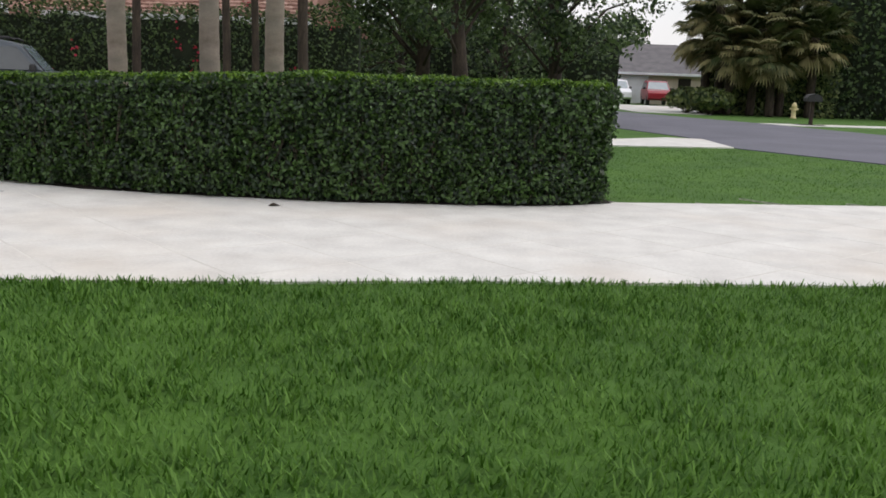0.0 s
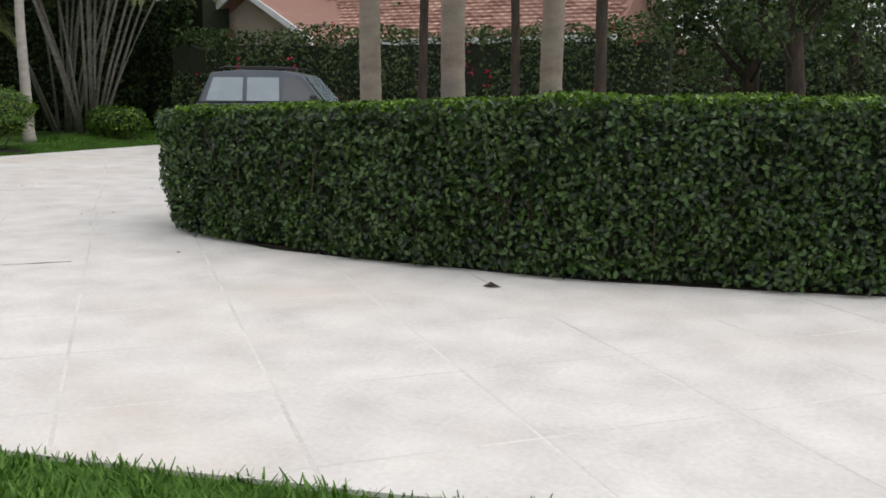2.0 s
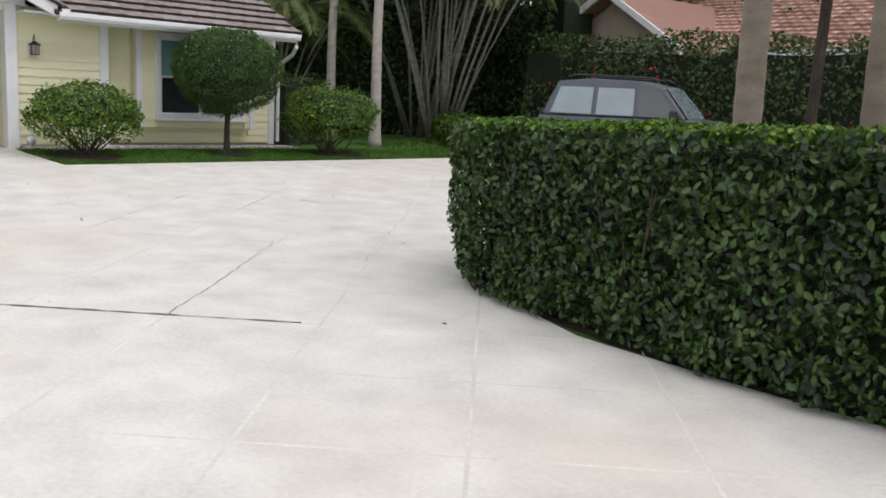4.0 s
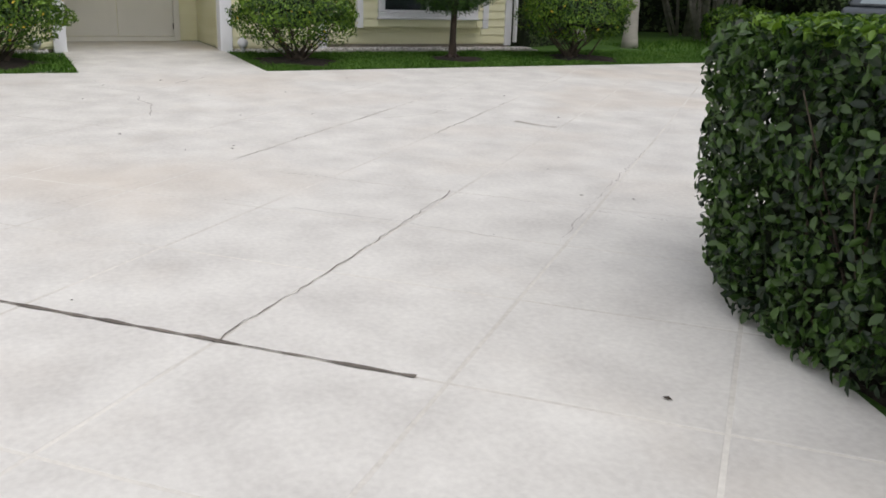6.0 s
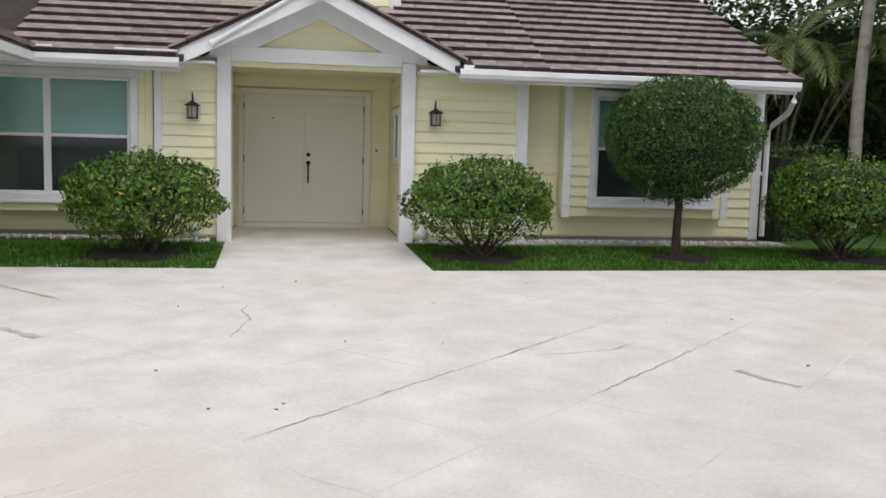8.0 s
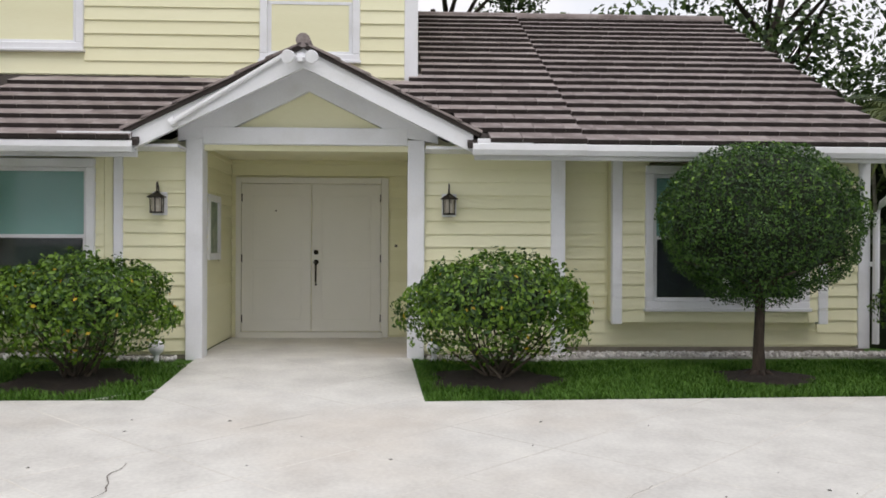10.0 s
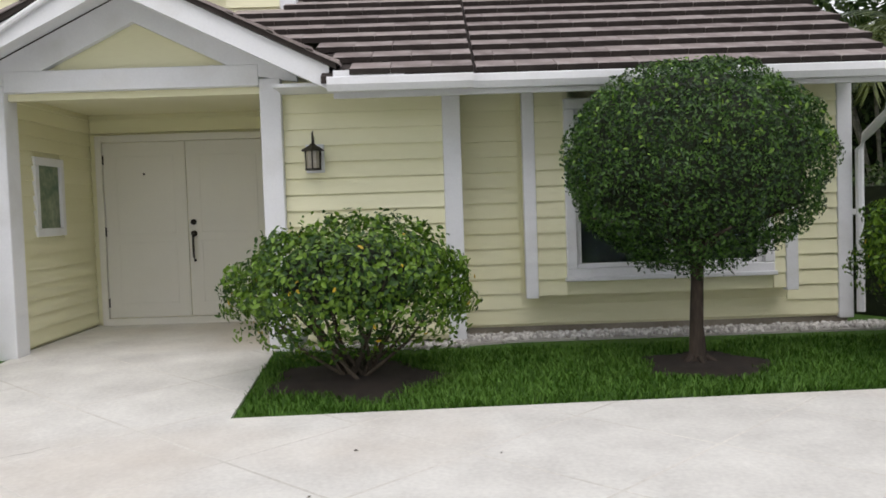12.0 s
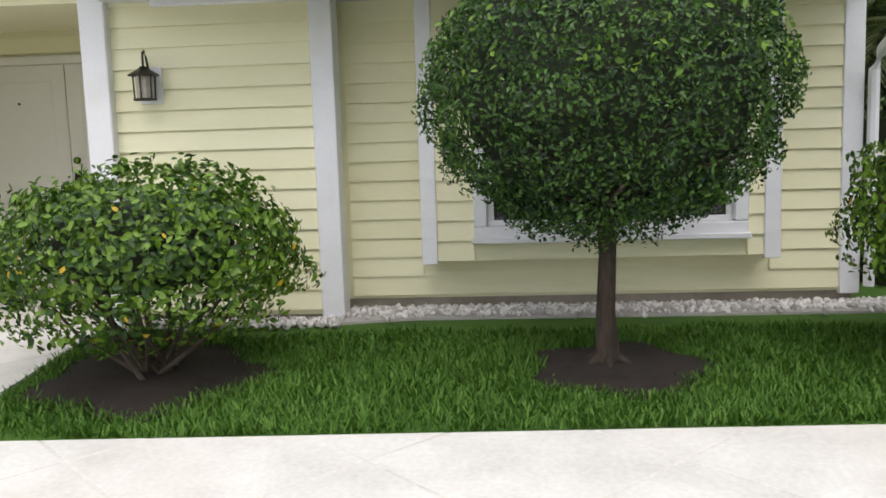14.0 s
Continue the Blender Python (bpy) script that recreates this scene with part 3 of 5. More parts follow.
slope = math.atan(RISE)
rng = random.Random(5)
tile_me = tile_mesh(0.33, 0.42)
loose, feet = Build(), Build()
count = 0
for y0, y1, x0, lift in ((11.83, 15.36, EAVE_X, 0.0), (5.2, 11.80, EAVE_X + 0.1, 0.045)):
    row = 0
    while True:
        x = x0 + 0.02 - row * 0.335 * math.cos(slope)
        if x < -22.9:
            break
        y = y0 - (0.165 if row % 2 else 0)
        while y < y1 - 0.05:
            a, b = max(y, y0), min(y + 0.33, y1)
            y += 0.33
            yc = (a + b) / 2
            under_gable = x > -19.4 and abs(yc - 8.9) < 1.78 - max(0, (-17.1 - x)) * 0.78
            under_upper = x < -19.05 and yc < 10.05
            if b - a < 0.08 or under_gable or under_upper:
                continue
            tilt = slope - 0.055 + rng.uniform(-0.006, 0.006)
            m = Matrix.Translation((x, yc, roof_z(x) + lift + 0.012)) @ Matrix.Rotation(tilt, 4, "Y") @ Matrix.Rotation(rng.uniform(-0.012, 0.012), 4, "Z") @ Matrix.Diagonal((1, (b - a) / 0.33, 1, 1))
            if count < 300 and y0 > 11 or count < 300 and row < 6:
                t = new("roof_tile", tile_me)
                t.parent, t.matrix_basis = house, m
                count += 1
            else:
                loose.add([m @ v.co for v in tile_me.vertices], [tuple(p.vertices) for p in tile_me.polygons][1:], rng.random())
                # front edges in the same near black, shadow line included
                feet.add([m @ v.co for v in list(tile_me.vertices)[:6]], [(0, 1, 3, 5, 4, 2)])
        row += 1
tagged(feet.make("tile_feet", UNDERLAY_EDGESHADE, house), kind="stuff")
tagged(loose.make("roof_tile_field", TILE, house, tones=True), kind="stuff")
Build().tube([(-23.0, y, roof_z(-23) + 0.02) for y in (3, 9, 15.36)], 0.09, 10).make("ridge_cap", TILE, house)

# gutters with a rolled lip
GUT = [(0, 0), (0.085, 0.0), (0.115, 0.05), (0.115, 0.105), (0.10, 0.115), (0.095, 0.105), (0.092, 0.06), (0.07, 0.02), (0.01, 0.018), (0.01, 0.11), (0, 0.11)]


def gutter(y0, y1, x, z, part="gutter"):
    return fix_normals(Build().prism([(x + a, z + b) for a, b in GUT], "y", y0, y1).make(part, WHITE, house))


gutter(11.80, 15.32, -17.14, 2.35)
gutter(10.63, 11.80, -17.05, 2.345)
gutter(4.9, 7.20, -17.08, 2.345)
part_box("fascia", WHITE, -17.19, -17.145, 10.66, 15.32, 2.31, 2.46, 0.004)
part_box("fascia", WHITE, -17.19, -17.145, -8, 7.2, 2.31, 2.46, 0.004)
part_box("soffit", WHITE, -18.10, -17.19, 10.16, 15.32, 2.42, 2.45, 0)
part_box("soffit", WHITE, -18.10, -17.19, -8, 7.6, 2.42, 2.45, 0)
part_box("splash_guard", WHITE, -17.02, -17.00, 6.45, 7.18, 2.44, 2.55, 0.003)
part_box("splash_guard", WHITE, -16.985, -16.965, 10.68, 11.25, 2.43, 2.51, 0.003)
part_box("splash_guard", WHITE, -17.02, -17.00, 4.95, 5.75, 2.44, 2.55, 0.003)
dp = Build()
dp.tube([(-17.1, 15.26, 2.36), (-17.12, 15.27, 2.22), (-17.4, 15.36, 2.08), (-17.85, 15.385, 1.92), (-17.98, 15.385, 1.80), (-17.98, 15.385, 0.3)], 0.04, 8)
dp.make("downpipe", WHITE, house)
# wing eave running forward on the garage side
part_box("gutter", WHITE, -17.0, -13.0, 5.44, 5.55, 2.35, 2.46, 0.006)
fix_normals(mesh("wing_roof", [(-17.0, 5.52, 2.50), (-12.8, 5.52, 2.50), (-12.8, 4.3, 3.06), (-18.2, 4.3, 3.06), (-17.0, 5.52, 2.44), (-12.8, 5.52, 2.44), (-12.8, 4.3, 3.0), (-18.2, 4.3, 3.0)], [(0, 1, 2, 3), (7, 6, 5, 4), (0, 4, 5, 1), (1, 5, 6, 2), (2, 6, 7, 3), (3, 7, 4, 0)], TILE, house))
wing = Build()
for k in range(4):
    y, z = 5.57 - k * 0.32, 2.50 + k * 0.32 * 0.458
    wing.prism([(y, z), (y, z + 0.06), (y - 0.38, z + 0.185), (y - 0.38, z + 0.15)], "x", -17.0 - k * 0.3, -12.8)
tagged(fix_normals(wing.make("wing_tiles", TILE, house)), kind="stuff")
part_box("wing_top", TILE, -18.0, -12.9, -8.0, 4.32, 2.61, 2.72, 0)
part_box("wall", YELLOW, -18.0, -13.0, 3.6, 3.74, 0.1, 2.6, 0)
part_box("wall", YELLOW, -13.14, -13.0, -8.0, 3.6, 0.1, 2.6, 0)

# porch gable
AP_Y, AP_Z, FOOT_Z, HALF = 8.90, 3.42, 2.56, 1.74
gs = (AP_Z - FOOT_Z) / HALF
for s in (-1, 1):
    def along(d, up):
        return (AP_Y + s * d, AP_Z - gs * d + up)
    ring = [along(0, -0.19), along(0, 0.0), along(HALF, 0.0), along(HALF, -0.19)]
    fix_normals(Build().prism(ring, "x", -17.13, -17.06).make("bargeboard", WHITE, house))
    ring = [along(0, 0.0), along(0, 0.05), along(HALF + 0.06, 0.05), along(HALF + 0.06, 0.0)]
    fix_normals(Build().prism(ring, "x", -19.45, -17.02).make("gable_deck", UNDERLAY_EDGESHADE, house))
    ring = [along(0, -0.06), along(0, -0.001), along(HALF, -0.001), along(HALF, -0.06)]
    fix_normals(Build().prism(ring, "x", -17.60, -17.13).make("soffit", WHITE, house))
    ring = [along(0.0, -0.34), along(0.0, -0.07), along(1.40, -0.07), along(1.40, -0.20), along(1.0, -0.34)]
    fix_normals(Build().prism(ring, "x", -17.68, -17.606).make("gable_board", WHITE, house))
    g = Build()
    for row in range(6):
        for i in range(8):
            d = 0.02 + row * 0.31
            x = -17.0 - i * 0.33
            if d > HALF:
                continue
            p0, p1 = along(min(d + 0.36, HALF + 0.09), 0.085), along(d, 0.062)
            q0, q1 = along(min(d + 0.36, HALF + 0.09), 0.05), along(d, 0.045)
            vs = [(xx, *p) for xx in (x, x - 0.325) for p in (p0, p1, q1, q0)]
            g.add(vs, [(0, 1, 2, 3), (7, 6, 5, 4), (0, 4, 5, 1), (1, 5, 6, 2), (2, 6, 7, 3), (3, 7, 4, 0)], rng.random())
    tagged(fix_normals(g.make("gable_tiles", TILE, house, tones=True)), kind="stuff")
Build().tube([(-17.0 - k * 0.3, AP_Y, AP_Z + 0.075) for k in range(9)], 0.075, 10).make("ridge_cap", TILE, house)
part_box("beam", WHITE, -17.70, -17.598, 7.766, 9.969, 2.50, 2.685, 0.006)
fix_normals(Build().prism([(7.2, 2.44), (10.6, 2.44), (AP_Y, AP_Z - 0.1)], "x", -17.76, -17.69).make("gable_panel", YELLOW, house))

# upper storey
part_box("upper_wall", YELLOW, -23.2, -19.22, -8, 10.06, 2.9, 6.2, 0)
siding(-2.0, 9.93, 3.36, 5.6, -19.22, holes=[(8.12, 9.37, 3.70, 5.4), (4.55, 5.95, 3.80, 5.4)], step=0.17)
part_box("corner_board", WHITE, -19.35, -19.185, 9.93, 10.10, 3.3, 6.2, 0.006)
window("window_3", 8.12, 9.37, 3.72, 5.2, -19.20, 1)
window("window_4", 4.55, 5.95, 3.82, 5.2, -19.20, 1)
fix_normals(Build().prism([(-24.0, 6.2), (-18.9, 6.2), (-21.4, 7.5)], "y", -8.3, 10.5).make("upper_roof", TILE, house))
part_box("apron_flashing", UNDERLAY_EDGESHADE, -19.22, -19.10, 3.0, 7.5, 3.40, 3.44, 0)


# ---- porch lamps and floodlight ----
def lantern(y):
    p = empty("wall_lantern", pose(-17.684, y, 1.88))
    tagged(p, "dark bronze wall lantern with seeded glass panes", "wall lamp", "porch lanterns")
    Build().box(0, 0.02, -0.075, 0.085, -0.15, 0.10, 0.004).make("back_plate", WHITE, p)
    arm = Build()
    arm.tube([(0.02, 0, 0.05), (0.06, 0, 0.16), (0.09, 0, 0.205), (0.115, 0, 0.19), (0.12, 0, 0.15), (0.12, 0, 0.10)], 0.008, 8)
    arm.make("arm", BRONZE, p, True)
    cap = Build()
    def ring(z, r):
        return [(0.12 + r * math.cos(k * math.pi / 3), r * math.sin(k * math.pi / 3), z) for k in range(6)]
    levels = [ring(0.10, 0.02), ring(0.085, 0.035), ring(0.045, 0.105), ring(0.035, 0.105), ring(0.035, 0.07)]
    cap.add([v for r in levels for v in r], [tuple(range(6))] + [(i * 6 + k, i * 6 + (k + 1) % 6, (i + 1) * 6 + (k + 1) % 6, (i + 1) * 6 + k) for i in range(4) for k in range(6)])
    levels = [ring(-0.13, 0.03), ring(-0.13, 0.078), ring(-0.115, 0.078), ring(-0.115, 0.02)]
    cap.add([v for r in levels for v in r], [tuple(range(6))[::-1]] + [(i * 6 + k, i * 6 + (k + 1) % 6, (i + 1) * 6 + (k + 1) % 6, (i + 1) * 6 + k) for i in range(3) for k in range(6)])
    for k in range(6):
        a = k * math.pi / 3
        cap.tube([(0.12 + 0.068 * math.cos(a), 0.068 * math.sin(a), -0.12), (0.12 + 0.072 * math.cos(a), 0.072 * math.sin(a), 0.04)], 0.006, 6)
    cap.make("cage", BRONZE, p)
    Build().tube([(0.12, 0, -0.114), (0.12, 0, 0.034)], [0.060, 0.064], 6).make("glass", LAMPGLASS, p)
    return p


lantern(7.29)
lantern(10.42)
fl = empty("floodlight", pose(-17.05, AP_Y - 0.02, AP_Z - 0.1))
tagged(fl, "white twin floodlight with motion sensor under the gable", "floodlight")
Build().tube([(0, 0, 0.0), (0.04, 0, 0)], 0.055, 14).make("base", WHITE, fl)
Build().box(0.04, 0.11, -0.035, 0.035, -0.06, 0.0, 0.012).make("sensor", WHITE, fl)
for s in (-1, 1):
    Build().tube([(0.03, s * 0.04, 0.0), (0.08, s * 0.09, 0.0), (0.10, s * 0.10, 0.0), (0.17, s * 0.12, -0.02), (0.18, s * 0.122, -0.022)], [0.02, 0.03, 0.055, 0.07, 0.062], 14).make("lamp_head", WHITE, fl)
cn = Build()
cn.tube([(-17.03, 7.60, 2.66), (-17.03, 8.72, 3.355)], 0.028, 8)
cn.tube([(-17.03, 7.57, 2.64), (-17.03, 7.62, 2.67)], [0.05, 0.05], 12)
tagged(cn.make("conduit_pipe", WHITE), "white conduit pipe fixed along the gable board", "pipe", kind="structure")


# ---- plants ----
def sphere_points(n, seed):
    r = np.random.default_rng(seed)
    v = r.normal(0, 1, (n, 3))
    return v / np.linalg.norm(v, axis=1)[:, None], r


def lump(v, seed, amount, scale=2.2):
    return np.array([1 + amount * noise.noise(Vector((p[0] * scale + seed * 7.1, p[1] * scale, p[2] * scale))) for p in v])


# a solid dark core added so gaps between leaves read as shade
def inner_shell(parent, c, rad, low, mat=INNERSHADE, seed=0, name="inner_twigs"):
    bm = bmesh.new()
    bmesh.ops.create_icosphere(bm, subdivisions=3, radius=1)
    for v in bm.verts:
        k = 1 + 0.18 * noise.noise(v.co * 3 + Vector((seed, 0, 0)))
        v.co = Vector((c[0] + v.co.x * rad[0] * k, c[1] + v.co.y * rad[1] * k, max(low, c[2] + v.co.z * rad[2] * k)))
    me = bpy.data.meshes.new(name)
    bm.to_mesh(me)
    bm.free()
    me.materials.append(mat)
    ob = new(name, me)
    ob.parent = parent
    return ob


def shrub(x, y, radius, height, seed, label, leaf=0.051, count=11500, low=0.18, open_base=True, yellow=45, inner=0.72, mat=None):
    """A clipped round shrub: many thin stems from the soil into a dome of leaves."""
    z0 = gz(x)
    p = empty("shrub", pose(x, y, z0))
    tagged(p, label, "shrub", "shrubs before the house")
    v, r = sphere_points(count, seed)
    zc = (height + low) / 2
    hz = (height - low) / 2
    depth = 1 - np.abs(r.normal(0, 0.13, count))
    k = lump(v, seed, 0.24, 2.6) * depth
    sq = v[:, 2]
    flat = np.where(v[:, 2] < 0, np.hypot(v[:, 0], v[:, 1]) ** -0.35, np.hypot(v[:, 0], v[:, 1]) ** -0.2)
    pts = np.stack([v[:, 0] * radius[0] * k * flat, v[:, 1] * radius[1] * k * flat, zc + sq * hz * k], 1)
    low_gap = (pts[:, 2] < zc - hz * 0.35) & (r.uniform(0, 1, count) < 0.62)
    pts, v = pts[~low_gap], v[~low_gap]
    leaf_mesh("leaves", pts, v, leaf, mat or SHRUB, p, 0.5, 1.0, 0.4, seed)
    # sprigs standing out of the top
    sp = []
    for i in range(40):
        a, d = r.uniform(0, 6.28), r.uniform(0, 0.85)
        b = np.array([math.cos(a) * radius[0] * d, math.sin(a) * radius[1] * d, zc + hz * math.sqrt(1 - d * d) * 0.98])
        for j in range(6):
            sp.append(b + np.array([r.normal(0, 0.02), r.normal(0, 0.02), j * 0.016 * r.uniform(0.6, 1.6)]))
    sp = np.array(sp)
    sprigs = leaf_mesh("sprigs", sp, np.tile([0, 0, 1.0], (len(sp), 1)) + r.normal(0, 0.6, (len(sp), 3)), leaf, mat or SHRUB, p, 0.5, 1.0, 0, seed + 3)
    tagged(sprigs, kind="stuff")
    if yellow:
        vy, ry = sphere_points(yellow, seed + 9)
        leaf_mesh("yellow_leaves", np.stack([vy[:, 0] * radius[0], vy[:, 1] * radius[1], zc + vy[:, 2] * hz * 0.9], 1), vy, leaf, YELLOWLEAF, p, 0.5, 0.6, 0, seed)
    st = Build()
    for i in range(22):
        a, d = r.uniform(0, 6.28), r.uniform(0.45, 0.92)
        b = Vector((r.normal(0, 0.09), r.normal(0, 0.09), -0.02))
        t = Vector((math.cos(a) * radius[0] * d, math.sin(a) * radius[1] * d, zc + r.uniform(-0.15, 0.5) * hz))
        m = b.lerp(t, 0.45) + Vector((r.normal(0, 0.04), r.normal(0, 0.04), -0.06))
        st.tube([b, m, t], [0.017, 0.011, 0.005], 5)
    st.make("stems", TWIG, p)
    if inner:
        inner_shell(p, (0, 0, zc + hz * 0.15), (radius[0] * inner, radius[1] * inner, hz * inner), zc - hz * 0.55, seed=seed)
    return p


def soil_ring(x, y, rad, seed):
    vs = [(x, y, gz(x) + 0.03)]
    n = 28
    for k in range(n):
        a = k * 2 * math.pi / n
        rr = rad * (1 + 0.12 * math.sin(5 * a))
        vs.append((x + rr * 0.6 * math.cos(a), y + rr * 0.6 * math.sin(a), gz(x) + 0.02 + 0.012 * noise.noise(Vector((a, seed, 0)))))
    for k in range(n):
        a = k * 2 * math.pi / n
        rr = rad * (1 + 0.12 * math.sin(5 * a)) * 1.06
        vs.append((x + rr * math.cos(a), y + rr * math.sin(a), gz(x + rr * math.cos(a)) - 0.03))
    fs = [(0, 1 + k, 1 + (k + 1) % n) for k in range(n)] + [(1 + k, 1 + n + k, 1 + n + (k + 1) % n, 1 + (k + 1) % n) for k in range(n)]
    ob = mesh("soil_bed", vs, fs, SOIL, smooth=True)
    return tagged(ob, "dark bare soil ring round a plant", "soil", kind="structure")


BEDS = [(-16.42, 10.80, 0.72), (-16.45, 6.80, 0.70), (-16.5, 13.47, 0.55), (-16.5, 15.85, 0.75)]
for i, (x, y, rad) in enumerate(BEDS):
    soil_ring(x, y, rad, i)
shrub(-16.42, 10.83, (0.85, 0.92), 1.17, 11, "clipped green hibiscus shrub with yellowing leaves in bare soil", inner=0.55)
shrub(-16.45, 6.86, (0.82, 0.88), 1.14, 23, "loose rounded green shrub with visible stems in bare soil", inner=0.5)
shrub(-16.5, 15.70, (0.85, 0.98), 1.32, 37, "rounded green shrub beside the house corner", low=0.25)


def topiary(x, y):
    z0 = gz(x)
    p = empty("topiary_tree", pose(x, y, z0))
    tagged(p, "small tree clipped to a round green ball on one trunk", "tree")
    c, rad = 1.54, (0.96, 0.985, 0.74)
    n = 36000
    v, r = sphere_points(n, 51)
    depth = 1 - np.abs(r.normal(0, 0.06, n))
    k = lump(v, 5, 0.12, 4.0) * depth
    z = v[:, 2]
    pts = np.stack([v[:, 0] * rad[0] * k, v[:, 1] * rad[1] * k, c + z * rad[2] * k], 1)
    pts[:, 2] -= 0.14 * np.clip((-v[:, 2] - 0.1) / 0.9, 0, 1) * r.uniform(0, 1, n)
    leaf_mesh("leaves", pts, v, 0.031, TOPIARY, p, 0.45, 1.5, 0.4, 52)
    # sparse paler leaves in the shrub colour, on the upper half only
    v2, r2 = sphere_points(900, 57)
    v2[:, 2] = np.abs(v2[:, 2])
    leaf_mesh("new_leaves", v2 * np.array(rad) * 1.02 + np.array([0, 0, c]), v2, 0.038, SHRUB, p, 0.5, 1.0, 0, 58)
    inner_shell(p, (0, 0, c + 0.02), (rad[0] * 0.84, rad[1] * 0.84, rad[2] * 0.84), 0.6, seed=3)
    tr = Build()
    tr.tube([(0, 0, -0.03), (0.0, 0.0, 0.06), (0.01, -0.01, 0.3), (0.0, 0.005, 0.62), (0.02, 0.0, 0.85), (0, 0, 1.2)], [0.11, 0.068, 0.053, 0.048, 0.055, 0.045], 12)
    for i in range(6):
        a = i * 1.05
        tr.tube([(0.06 * math.cos(a), 0.06 * math.sin(a), 0.05), (0.2 * math.cos(a), 0.2 * math.sin(a), -0.02)], [0.03, 0.012], 6)
    for i in range(14):
        a = i * 2.4
        tr.tube([(0, 0, 0.75 + 0.02 * i), (0.3 * math.cos(a), 0.3 * math.sin(a), 0.95 + 0.03 * i), (0.8 * math.cos(a), 0.8 * math.sin(a), 1.05 + 0.04 * i)], [0.025, 0.016, 0.008], 6)
    tr.make("trunk", BARK, p, True)
    return p


topiary(-16.5, 13.42)


# the clipped hedge: a swept band with a rounded west end
FRONT = [(1.02, 10.34), (0.54, 10.0), (0.09, 9.76), (-0.9, 9.52), (-1.9, 9.33), (-2.8, 9.30), (-3.7, 9.35), (-4.75, 9.43), (-5.6, 9.60), (-6.3, 9.88), (-6.68, 10.35)]
BACK = [(0.95, 11.2), (0.4, 11.15), (-0.1, 10.95), (-1.0, 10.75), (-1.9, 10.6), (-2.8, 10.55), (-3.7, 10.6), (-4.6, 10.7), (-5.2, 10.85), (-5.9, 11.0), (-6.6, 11.1)]


def hedge_top(x):
    return 1.20 + 0.14 * min(1, max(0, (x + 6.0) / 3.5))


def hedge():
    p = empty("hedge", pose(-2.5, 10.0, 0))
    tagged(p, "dense dark green box-clipped hedge along the drive", "hedge")
    r = np.random.default_rng(71)
    f, b = np.array(FRONT) - [2.5 * -1, 10.0], np.array(BACK) - [2.5 * -1, 10.0]
    ring = [tuple(q) for q in f] + [tuple(q) for q in b[::-1]]
    pts, nrm = [], []
    n = len(ring)
    area = sum((ring[i][0] * ring[(i + 1) % n][1] - ring[(i + 1) % n][0] * ring[i][1]) for i in range(n))
    turn = 1 if area > 0 else -1
    for i in range(n):
        a, c = np.array(ring[i]), np.array(ring[(i + 1) % n])
        d = c - a
        ln = np.linalg.norm(d)
        out = np.array([d[1], -d[0]]) / ln * turn
        m = int(ln * 1.3 * (2500 if i < len(f) - 1 or i == n - 1 else 900 if i != len(f) - 1 else 2500))
        u, h = r.uniform(0, 1, m), r.uniform(0, 1, m)
        q = a + d * u[:, None]
        top = np.array([hedge_top(x - 2.5) for x in q[:, 0]])
        z = 0.03 + h * (top - 0.03)
        lumpy = np.array([0.11 * noise.noise(Vector((x * 1.1, y * 1.1, zz * 1.5))) + 0.10 * noise.noise(Vector((x * 4.5, y * 4.5, zz * 4.5))) for x, y, zz in zip(q[:, 0], q[:, 1], z)])
        tuck = -0.03 * np.clip((0.22 - z) / 0.22, 0, 1) - 0.10 * np.clip((z - top + 0.10) / 0.10, 0, 1) ** 2
        off = lumpy + tuck - np.abs(r.normal(0, 0.09, m)) + 0.03 + 0.11 * np.clip((-3.2 - q[:, 0]) / 0.7, 0, 1) * np.clip(z / 0.8, 0, 1)
        pts.append(np.stack([q[:, 0] + out[0] * off, q[:, 1] + out[1] * off, z], 1))
        nrm.append(np.tile([out[0], out[1], 0.25], (m, 1)))
    m = 19000
    u, w = r.uniform(0, len(f) - 1.001, m), r.uniform(0.03, 0.97, m)
    i = u.astype(int)
    k = (u - i)[:, None]
    q = (f[i] * (1 - k) + f[i + 1] * k) * (1 - w[:, None]) + (b[i] * (1 - k) + b[i + 1] * k) * w[:, None]
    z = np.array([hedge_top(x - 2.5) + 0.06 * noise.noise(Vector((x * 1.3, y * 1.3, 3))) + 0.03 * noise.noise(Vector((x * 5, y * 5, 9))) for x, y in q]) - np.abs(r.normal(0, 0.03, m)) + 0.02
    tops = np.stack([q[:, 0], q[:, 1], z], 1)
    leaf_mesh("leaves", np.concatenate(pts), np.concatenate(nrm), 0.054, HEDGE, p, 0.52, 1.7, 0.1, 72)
    # paler shrub colour on top: light from above put into the leaf colour
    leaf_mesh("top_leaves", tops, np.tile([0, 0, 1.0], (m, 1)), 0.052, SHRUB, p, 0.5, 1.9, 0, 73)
    inset = []
    cx, cy = np.mean([q[0] for q in ring]), np.mean([q[1] for q in ring])
    for i in range(n):
        a, c, d = np.array(ring[i - 1]), np.array(ring[i]), np.array(ring[(i + 1) % n])
        t = (d - a) / np.linalg.norm(d - a)
        inset.append(c - np.array([t[1], -t[0]]) * turn * 0.17)
    # dark core under the leaves, painted as the hedge's inner shade
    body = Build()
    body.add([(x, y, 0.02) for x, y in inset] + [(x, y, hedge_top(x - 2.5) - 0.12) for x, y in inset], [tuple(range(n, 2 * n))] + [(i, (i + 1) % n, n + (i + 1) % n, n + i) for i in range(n)])
